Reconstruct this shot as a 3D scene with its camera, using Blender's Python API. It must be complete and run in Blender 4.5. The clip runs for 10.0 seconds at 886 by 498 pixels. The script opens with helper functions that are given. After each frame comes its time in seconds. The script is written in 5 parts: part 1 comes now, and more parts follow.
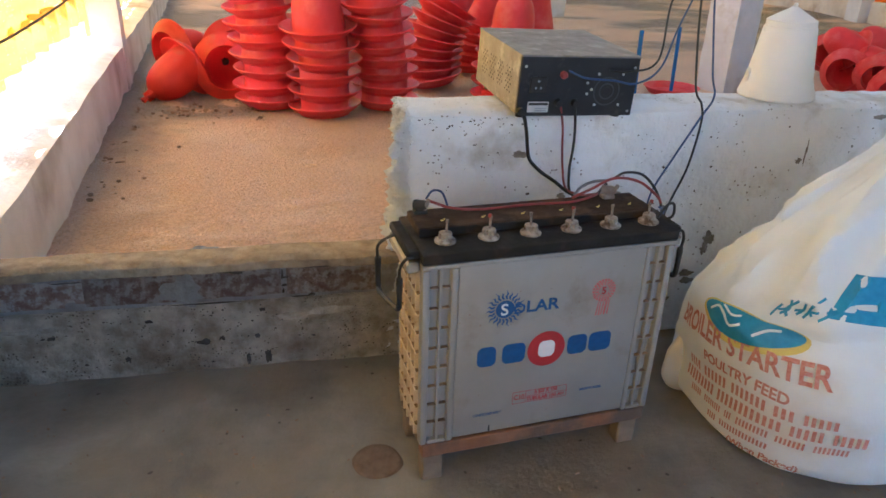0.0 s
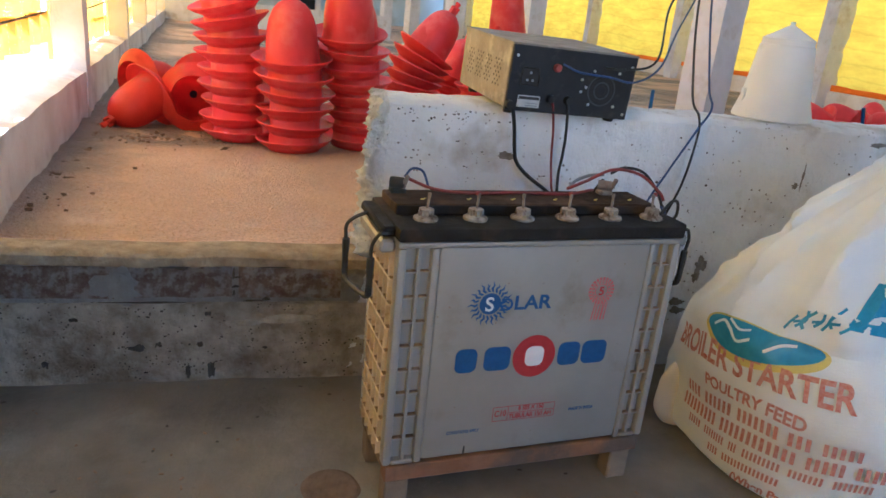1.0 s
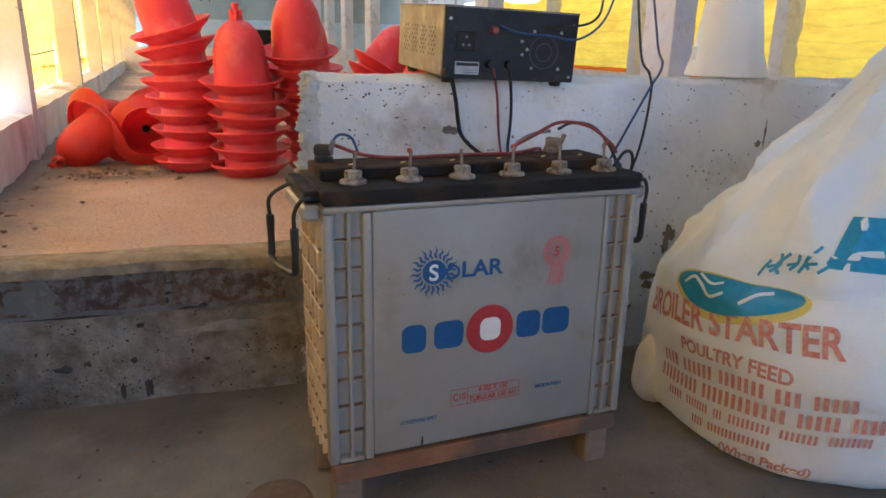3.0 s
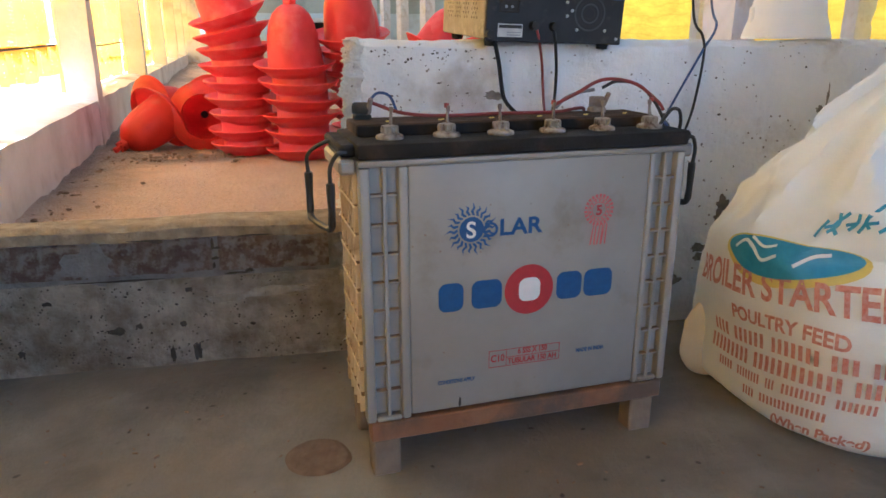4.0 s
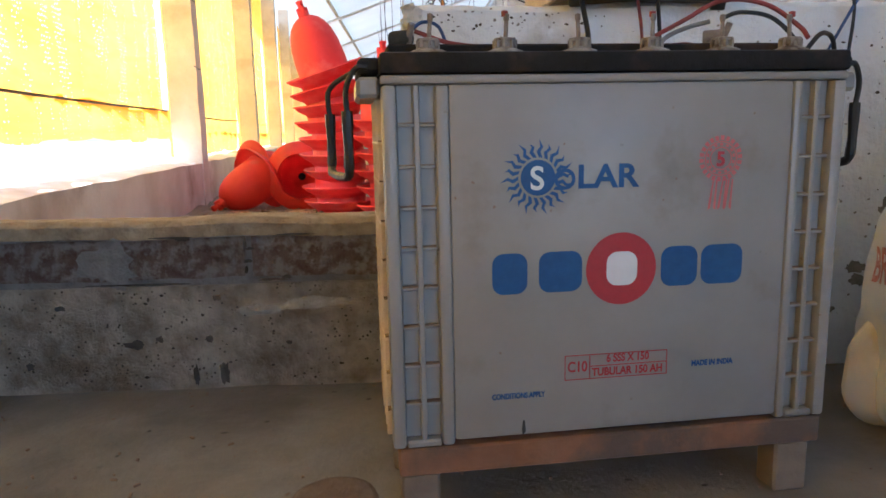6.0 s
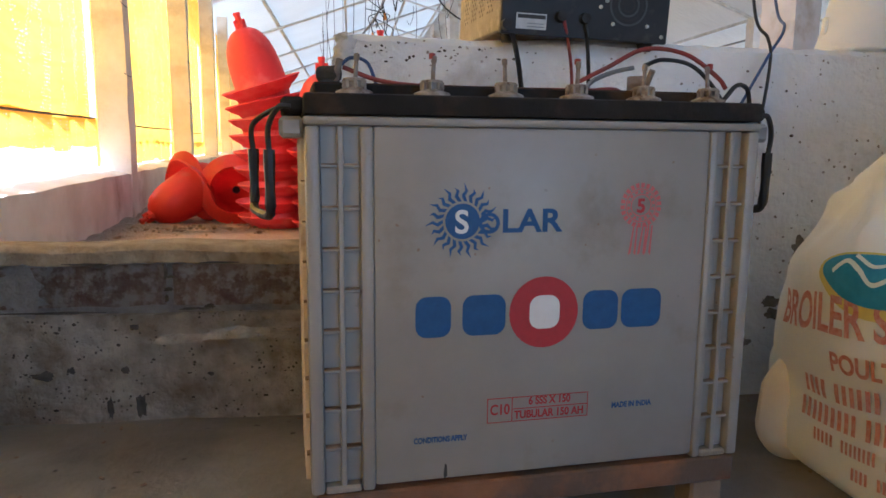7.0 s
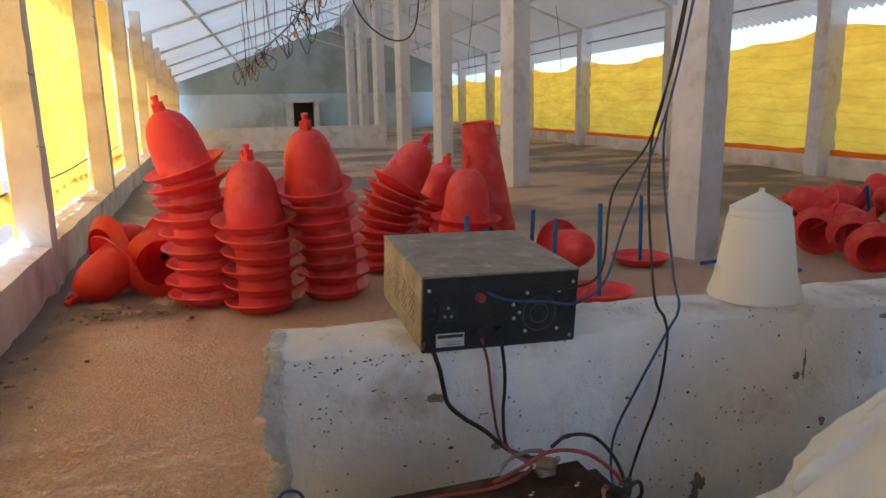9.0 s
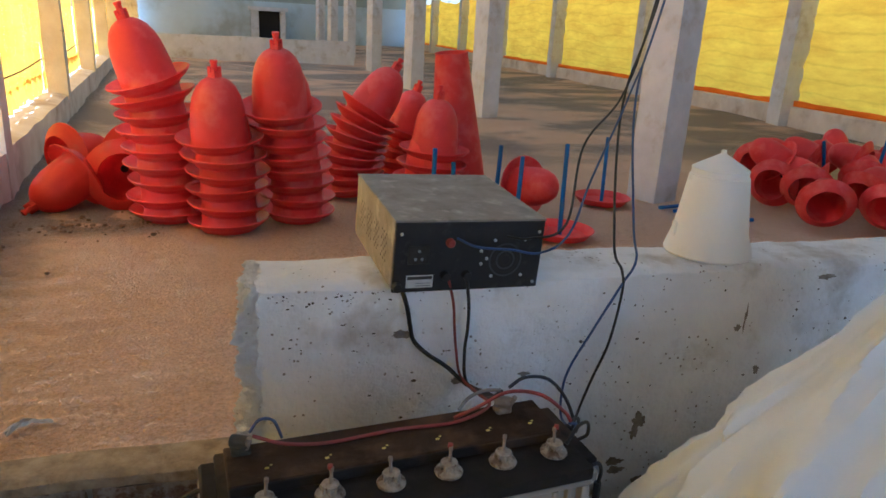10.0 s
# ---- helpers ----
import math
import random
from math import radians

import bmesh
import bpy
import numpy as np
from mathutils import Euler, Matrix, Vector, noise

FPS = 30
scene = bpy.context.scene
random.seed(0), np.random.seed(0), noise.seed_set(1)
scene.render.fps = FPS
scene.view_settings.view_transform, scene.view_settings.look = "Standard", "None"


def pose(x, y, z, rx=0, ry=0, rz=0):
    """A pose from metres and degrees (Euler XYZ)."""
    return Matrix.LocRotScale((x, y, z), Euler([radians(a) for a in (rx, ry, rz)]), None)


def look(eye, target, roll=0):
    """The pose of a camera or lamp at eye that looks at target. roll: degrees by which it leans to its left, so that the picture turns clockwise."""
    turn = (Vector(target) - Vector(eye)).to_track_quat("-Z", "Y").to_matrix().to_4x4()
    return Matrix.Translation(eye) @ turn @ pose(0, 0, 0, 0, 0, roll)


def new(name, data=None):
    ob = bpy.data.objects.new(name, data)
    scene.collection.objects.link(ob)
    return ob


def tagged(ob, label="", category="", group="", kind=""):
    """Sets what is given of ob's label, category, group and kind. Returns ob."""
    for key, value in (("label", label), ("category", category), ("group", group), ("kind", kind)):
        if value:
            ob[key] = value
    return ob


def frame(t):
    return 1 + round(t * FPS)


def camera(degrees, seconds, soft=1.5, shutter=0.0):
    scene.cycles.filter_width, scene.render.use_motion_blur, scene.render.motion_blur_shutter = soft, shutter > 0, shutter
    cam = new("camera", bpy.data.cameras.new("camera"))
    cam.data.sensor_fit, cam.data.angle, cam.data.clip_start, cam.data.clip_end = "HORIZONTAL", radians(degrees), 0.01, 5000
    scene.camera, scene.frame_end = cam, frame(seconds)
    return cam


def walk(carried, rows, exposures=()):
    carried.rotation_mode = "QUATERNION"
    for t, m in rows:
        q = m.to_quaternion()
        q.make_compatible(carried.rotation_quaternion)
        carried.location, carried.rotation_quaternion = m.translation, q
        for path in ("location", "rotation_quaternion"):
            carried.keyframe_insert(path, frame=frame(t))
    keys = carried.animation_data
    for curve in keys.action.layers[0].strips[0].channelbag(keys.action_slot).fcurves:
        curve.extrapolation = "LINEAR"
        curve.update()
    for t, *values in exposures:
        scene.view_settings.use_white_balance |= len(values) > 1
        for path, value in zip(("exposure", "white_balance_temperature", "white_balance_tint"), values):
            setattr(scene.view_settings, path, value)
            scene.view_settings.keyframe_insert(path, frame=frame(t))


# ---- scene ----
cam = camera(65.5, 10.0, soft=1.6)
PATH = [
    (0, (0.142, 0.563, 1.016), (0.521, 2.334, 0.167), 1.9),
    (0.5, (0.164, 0.596, 0.936), (0.477, 2.422, 0.184), 2.8),
    (0.7, (0.155, 0.612, 0.884), (0.495, 2.433, 0.142), 5.7),
    (1, (0.144, 0.659, 0.812), (0.635, 2.486, 0.165), 5.7),
    (1.2, (0.139, 0.686, 0.768), (0.702, 2.508, 0.177), 5.1),
    (1.5, (0.154, 0.709, 0.734), (0.742, 2.551, 0.223), 4.3),
    (2, (0.191, 0.713, 0.703), (0.728, 2.576, 0.213), 3.4),
    (2.5, (0.212, 0.704, 0.696), (0.732, 2.569, 0.196), 1.2),
    (2.7, (0.225, 0.71, 0.694), (0.772, 2.555, 0.132), 1.2),
    (3.8, (0.242, 0.699, 0.681), (0.684, 2.567, 0.119), 0.2),
    (4, (0.258, 0.7, 0.642), (0.643, 2.572, 0.055), 0.0),
    (4.5, (0.321, 0.724, 0.537), (0.689, 2.584, -0.099), -1.2),
    (5, (0.344, 0.779, 0.476), (0.583, 2.701, -0.023), -5.5),
    (5.2, (0.348, 0.804, 0.453), (0.54, 2.74, -0.013), -4.6),
    (6.3, (0.363, 0.928, 0.428), (0.454, 2.903, 0.117), -0.9),
    (6.5, (0.369, 0.932, 0.428), (0.569, 2.896, 0.108), 0.8),
    (6.8, (0.372, 0.929, 0.448), (0.641, 2.883, 0.112), 1.4),
    (7, (0.374, 0.917, 0.458), (0.637, 2.877, 0.162), 0.5),
    (7.5, (0.355, 0.891, 0.515), (0.724, 2.838, 0.244), 1.2),
    (8, (0.323, 0.88, 0.618), (0.72, 2.836, 0.484), 2.7),
    (8.2, (0.324, 0.893, 0.668), (0.708, 2.849, 0.502), 2.2),
    (8.4, (0.333, 0.921, 0.734), (0.831, 2.844, 0.489), 3.5),
    (8.5, (0.343, 0.93, 0.793), (0.877, 2.837, 0.504), 1.7),
    (8.6, (0.356, 0.936, 0.845), (0.904, 2.835, 0.53), 0.7),
    (8.8, (0.382, 0.942, 0.958), (0.888, 2.84, 0.578), -0.4),
    (9, (0.399, 0.936, 1.048), (0.841, 2.843, 0.638), -1.0),
    (9.3, (0.392, 0.935, 1.098), (0.757, 2.842, 0.611), 0.7),
    (9.5, (0.386, 0.92, 1.095), (0.757, 2.81, 0.552), 2.1),
    (10, (0.371, 0.909, 1.092), (0.912, 2.733, 0.474), 3.2),
]
walk(cam, [(t, look(eye, target, roll)) for t, eye, target, roll in PATH], exposures=[(0, 2.78, 4600, 6), (2.5, 2.5, 4580, 7), (4.5, 2.95, 4800, 8), (5.0, 3.05, 4800, 8), (5.2, 3.0, 4800, 8), (6.5, 2.45, 4900, 8), (7.5, 2.4, 4850, 9), (8.2, 2.12, 4950, 9), (9.0, 1.88, 4900, 8), (9.5, 1.82, 4850, 7), (10, 2.05, 4700, 6)])

# ---- world, sun, exposure ----
world = bpy.data.worlds.new("sky")
scene.world = world
world.use_nodes = True
wn = world.node_tree.nodes
sky = wn.new("ShaderNodeTexSky")
sky.sky_type, sky.sun_disc = "NISHITA", False
sky.sun_elevation, sky.sun_rotation = radians(58), radians(-75)
sky.air_density, sky.dust_density = 1.0, 3.0
wn["Background"].inputs["Strength"].default_value = 0.15
world.node_tree.links.new(sky.outputs[0], wn["Background"].inputs["Color"])
sun = new("sun", bpy.data.lights.new("sun", "SUN"))
sun.data.energy, sun.data.angle, sun.data.color = 4.0, radians(0.6), (1.0, 0.94, 0.85)
sun.matrix_world = look((-10, -2.7, 16.6), (0, 0, 0))

# ---- materials ----
def material(name, rough=0.6, metal=0.0, bump=0.0, bump_scale=60.0, colours=((0.5, 0.5, 0.5), (0.4, 0.4, 0.4)), scale=4.0,
             stain=None, stain_scale=1.2, stain_range=(0.5, 0.62), speck=None, speck_scale=70.0, speck_size=0.12, vary=0.0, detail=6.0):
    """Two colours mixed by noise, an optional large stain, small specks and fine relief, in object space."""
    m = bpy.data.materials.new(name)
    m.use_nodes = True
    n, l = m.node_tree.nodes, m.node_tree.links
    b = n["Principled BSDF"]
    b.inputs["Metallic"].default_value = metal
    co = n.new("ShaderNodeTexCoord").outputs["Object"]

    def noise_tex(s, d=detail, rough_=0.6):
        x = n.new("ShaderNodeTexNoise")
        x.inputs["Scale"].default_value, x.inputs["Detail"].default_value, x.inputs["Roughness"].default_value = s, d, rough_
        l.new(co, x.inputs["Vector"])
        return x.outputs["Fac"]

    def ramp(v, a, z):
        r = n.new("ShaderNodeMapRange")
        r.inputs["From Min"].default_value, r.inputs["From Max"].default_value = a, z
        l.new(v, r.inputs["Value"])
        return r.outputs["Result"]

    def mix(f, a, c):
        x = n.new("ShaderNodeMix")
        x.data_type = "RGBA"
        l.new(f, x.inputs[0])
        for sock, v in ((x.inputs[6], a), (x.inputs[7], c)):
            if isinstance(v, tuple):
                sock.default_value = (*v, 1)
            else:
                l.new(v, sock)
        return x.outputs[2]

    col = mix(ramp(noise_tex(scale), 0.35, 0.65), colours[0], colours[1])
    if stain:
        col = mix(ramp(noise_tex(stain_scale), *stain_range), col, stain)
    if speck:
        v = n.new("ShaderNodeTexVoronoi")
        v.inputs["Scale"].default_value, v.inputs["Randomness"].default_value = speck_scale, 1.0
        warp = n.new("ShaderNodeTexNoise")
        warp.inputs["Scale"].default_value = speck_scale * 1.6
        l.new(co, warp.inputs["Vector"])
        add = n.new("ShaderNodeVectorMath")
        add.operation = "MULTIPLY_ADD"
        add.inputs[1].default_value = (0.4 / speck_scale,) * 3
        l.new(warp.outputs["Color"], add.inputs[0])
        l.new(co, add.inputs[2])
        l.new(add.outputs[0], v.inputs["Vector"])
        keep = ramp(noise_tex(speck_scale * 0.17, 2.0), 0.52, 0.56)
        near = ramp(v.outputs["Distance"], speck_size, speck_size * 0.5)
        both = n.new("ShaderNodeMath")
        both.operation = "MULTIPLY"
        l.new(keep, both.inputs[0])
        l.new(near, both.inputs[1])
        col = mix(both.outputs[0], col, speck)
    if vary:
        info = n.new("ShaderNodeObjectInfo")
        h = n.new("ShaderNodeHueSaturation")
        l.new(ramp_to(n, l, info.outputs["Random"], 1 - vary, 1 + vary), h.inputs["Value"])
        l.new(col, h.inputs["Color"])
        col = h.outputs[0]
    l.new(col, b.inputs["Base Color"])
    r = ramp_to(n, l, noise_tex(scale * 3), max(rough - 0.12, 0.03), min(rough + 0.12, 1))
    l.new(r, b.inputs["Roughness"])
    if bump:
        bn = n.new("ShaderNodeBump")
        bn.inputs["Strength"].default_value, bn.inputs["Distance"].default_value = 1.0, bump
        l.new(noise_tex(bump_scale, 8.0, 0.65), bn.inputs["Height"])
        l.new(bn.outputs[0], b.inputs["Normal"])
    return m


def ramp_to(n, l, v, lo, hi):
    r = n.new("ShaderNodeMapRange")
    r.inputs["From Min"].default_value, r.inputs["From Max"].default_value = 0.3, 0.7
    r.inputs["To Min"].default_value, r.inputs["To Max"].default_value = lo, hi
    l.new(v, r.inputs["Value"])
    return r.outputs["Result"]


def curtain_material(name, yellow, net):
    """Woven yellow plastic sheet: lets light through, with a net's holes where net is above nought."""
    m = bpy.data.materials.new(name)
    m.use_nodes = True
    n, l = m.node_tree.nodes, m.node_tree.links
    out = n["Material Output"]
    n.remove(n["Principled BSDF"])
    co = n.new("ShaderNodeTexCoord").outputs["Object"]
    big = n.new("ShaderNodeTexNoise")
    big.inputs["Scale"].default_value, big.inputs["Detail"].default_value, big.inputs["Roughness"].default_value = 1.6, 8, 0.7
    squash = n.new("ShaderNodeMapping")
    squash.inputs["Scale"].default_value = (1.0, 0.7, 2.6)
    l.new(co, squash.inputs["Vector"])
    l.new(squash.outputs[0], big.inputs["Vector"])
    wide = n.new("ShaderNodeMapRange")
    wide.inputs["From Min"].default_value, wide.inputs["From Max"].default_value = 0.36, 0.66
    l.new(big.outputs["Fac"], wide.inputs["Value"])
    mx = n.new("ShaderNodeMix")
    mx.data_type = "RGBA"
    l.new(wide.outputs[0], mx.inputs[0])
    mx.inputs[6].default_value = (*yellow, 1)
    mx.inputs[7].default_value = (yellow[0] * 0.80, yellow[1] * 0.66, yellow[2] * 0.6, 1)
    # shade of the folds, put into the colour as thin darker lines
    lines = n.new("ShaderNodeTexWave")
    lines.bands_direction = "Z"
    for k, q in (("Scale", 1.6), ("Distortion", 5.0), ("Detail", 4.0), ("Detail Scale", 0.5)):
        lines.inputs[k].default_value = q
    l.new(co, lines.inputs["Vector"])
    thin = n.new("ShaderNodeMapRange")
    thin.inputs["From Min"].default_value, thin.inputs["From Max"].default_value = 0.90, 0.995
    l.new(lines.outputs["Fac"], thin.inputs["Value"])
    crease = n.new("ShaderNodeMix")
    crease.data_type = "RGBA"
    half = n.new("ShaderNodeMath")
    half.operation = "MULTIPLY"
    half.inputs[1].default_value = 0.16
    l.new(thin.outputs[0], half.inputs[0])
    l.new(half.outputs[0], crease.inputs[0])
    l.new(mx.outputs[2], crease.inputs[6])
    crease.inputs[7].default_value = (yellow[0] * 0.45, yellow[1] * 0.3, yellow[2] * 0.2, 1)
    tr, di = n.new("ShaderNodeBsdfTranslucent"), n.new("ShaderNodeBsdfDiffuse")
    l.new(crease.outputs[2], tr.inputs["Color"])
    l.new(crease.outputs[2], di.inputs["Color"])
    a = n.new("ShaderNodeMixShader")
    a.inputs[0].default_value = 0.28
    l.new(tr.outputs[0], a.inputs[1])
    l.new(di.outputs[0], a.inputs[2])
    shader = a.outputs[0]
    if net:
        v = n.new("ShaderNodeTexVoronoi")
        v.feature = "DISTANCE_TO_EDGE"
        v.inputs["Scale"].default_value, v.inputs["Randomness"].default_value = 55, 0.35
        l.new(co, v.inputs["Vector"])
        hole = n.new("ShaderNodeMath")
        hole.operation = "GREATER_THAN"
        hole.inputs[1].default_value = 1.0 - net
        sc = n.new("ShaderNodeMath")
        sc.operation = "MULTIPLY"
        sc.inputs[1].default_value = 1.9
        l.new(v.outputs["Distance"], sc.inputs[0])
        l.new(sc.outputs[0], hole.inputs[0])
        clear = n.new("ShaderNodeBsdfTransparent")
        c = n.new("ShaderNodeMixShader")
        l.new(hole.outputs[0], c.inputs[0])
        l.new(shader, c.inputs[1])
        l.new(clear.outputs[0], c.inputs[2])
        shader = c.outputs[0]
    l.new(shader, out.inputs["Surface"])
    return m


def sheet_material(name, colour, pass_light):
    """Pale roof sheet that lets some daylight through."""
    m = bpy.data.materials.new(name)
    m.use_nodes = True
    n, l = m.node_tree.nodes, m.node_tree.links
    b = n["Principled BSDF"]
    co = n.new("ShaderNodeTexCoord").outputs["Object"]
    t = n.new("ShaderNodeTexNoise")
    t.inputs["Scale"].default_value, t.inputs["Detail"].default_value = 0.7, 6
    l.new(co, t.inputs["Vector"])
    mx = n.new("ShaderNodeMix")
    mx.data_type = "RGBA"
    l.new(t.outputs["Fac"], mx.inputs[0])
    mx.inputs[6].default_value = (*colour, 1)
    mx.inputs[7].default_value = (colour[0] * 0.7, colour[1] * 0.7, colour[2] * 0.68, 1)
    l.new(mx.outputs[2], b.inputs["Base Color"])
    b.inputs["Roughness"].default_value = 0.6
    tr = n.new("ShaderNodeBsdfTranslucent")
    l.new(mx.outputs[2], tr.inputs["Color"])
    a = n.new("ShaderNodeMixShader")
    a.inputs[0].default_value = pass_light
    l.new(b.outputs[0], a.inputs[1])
    l.new(tr.outputs[0], a.inputs[2])
    l.new(a.outputs[0], n["Material Output"].inputs["Surface"])
    return m


def litter_material():
    """Rice husk: fine grain, paler drifts, dark trodden dirt in the deep part of the shed, and darker along the side
    wall.
    """
    m = material("rice_husk_litter", 0.52, bump=0.045, bump_scale=75, colours=((0.80, 0.54, 0.34), (0.47, 0.27, 0.145)), scale=85.0,
                 stain=(0.77, 0.55, 0.37), stain_scale=1.6, stain_range=(0.5, 0.75))
    n, l = m.node_tree.nodes, m.node_tree.links
    b = n["Principled BSDF"]
    b.inputs["Specular IOR Level"].default_value = 0.5
    b.inputs["Sheen Weight"].default_value, b.inputs["Sheen Roughness"].default_value = 0.3, 0.4
    old = b.inputs["Base Color"].links[0].from_socket
    co = n.new("ShaderNodeTexCoord").outputs["Object"]
    sep = n.new("ShaderNodeSeparateXYZ")
    l.new(co, sep.inputs[0])
    squash = n.new("ShaderNodeMapping")
    squash.inputs["Scale"].default_value = (0.55, 1.0, 1.0)
    l.new(co, squash.inputs["Vector"])
    t = n.new("ShaderNodeTexNoise")
    t.inputs["Scale"].default_value, t.inputs["Detail"].default_value, t.inputs["Roughness"].default_value = 0.8, 8, 0.6
    l.new(squash.outputs[0], t.inputs["Vector"])

    def rng(v, a, z, lo=0.0, hi=1.0):
        r = n.new("ShaderNodeMapRange")
        for k, q in (("From Min", a), ("From Max", z), ("To Min", lo), ("To Max", hi)):
            r.inputs[k].default_value = q
        l.new(v, r.inputs["Value"])
        return r.outputs[0]

    def op(kind, a, c):
        x = n.new("ShaderNodeMath")
        x.operation = kind
        for sock, v in zip(x.inputs, (a, c)):
            if isinstance(v, float):
                sock.default_value = v
            else:
                l.new(v, sock)
        return x.outputs[0]
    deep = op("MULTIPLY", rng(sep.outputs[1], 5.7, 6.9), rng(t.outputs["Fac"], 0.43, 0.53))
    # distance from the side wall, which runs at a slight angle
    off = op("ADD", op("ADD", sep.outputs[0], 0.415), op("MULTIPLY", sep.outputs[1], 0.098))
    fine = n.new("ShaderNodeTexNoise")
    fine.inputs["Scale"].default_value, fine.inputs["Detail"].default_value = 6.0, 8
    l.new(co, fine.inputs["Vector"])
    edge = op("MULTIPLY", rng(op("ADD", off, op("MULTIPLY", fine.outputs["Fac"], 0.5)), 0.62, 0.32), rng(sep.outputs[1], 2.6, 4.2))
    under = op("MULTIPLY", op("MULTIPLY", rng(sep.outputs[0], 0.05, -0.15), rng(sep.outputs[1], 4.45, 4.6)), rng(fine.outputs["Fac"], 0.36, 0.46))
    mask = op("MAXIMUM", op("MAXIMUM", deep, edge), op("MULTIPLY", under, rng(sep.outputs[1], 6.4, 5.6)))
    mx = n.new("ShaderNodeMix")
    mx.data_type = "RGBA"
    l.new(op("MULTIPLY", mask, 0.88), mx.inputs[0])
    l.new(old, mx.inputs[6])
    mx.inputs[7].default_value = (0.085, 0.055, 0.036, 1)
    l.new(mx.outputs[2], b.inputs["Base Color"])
    return m


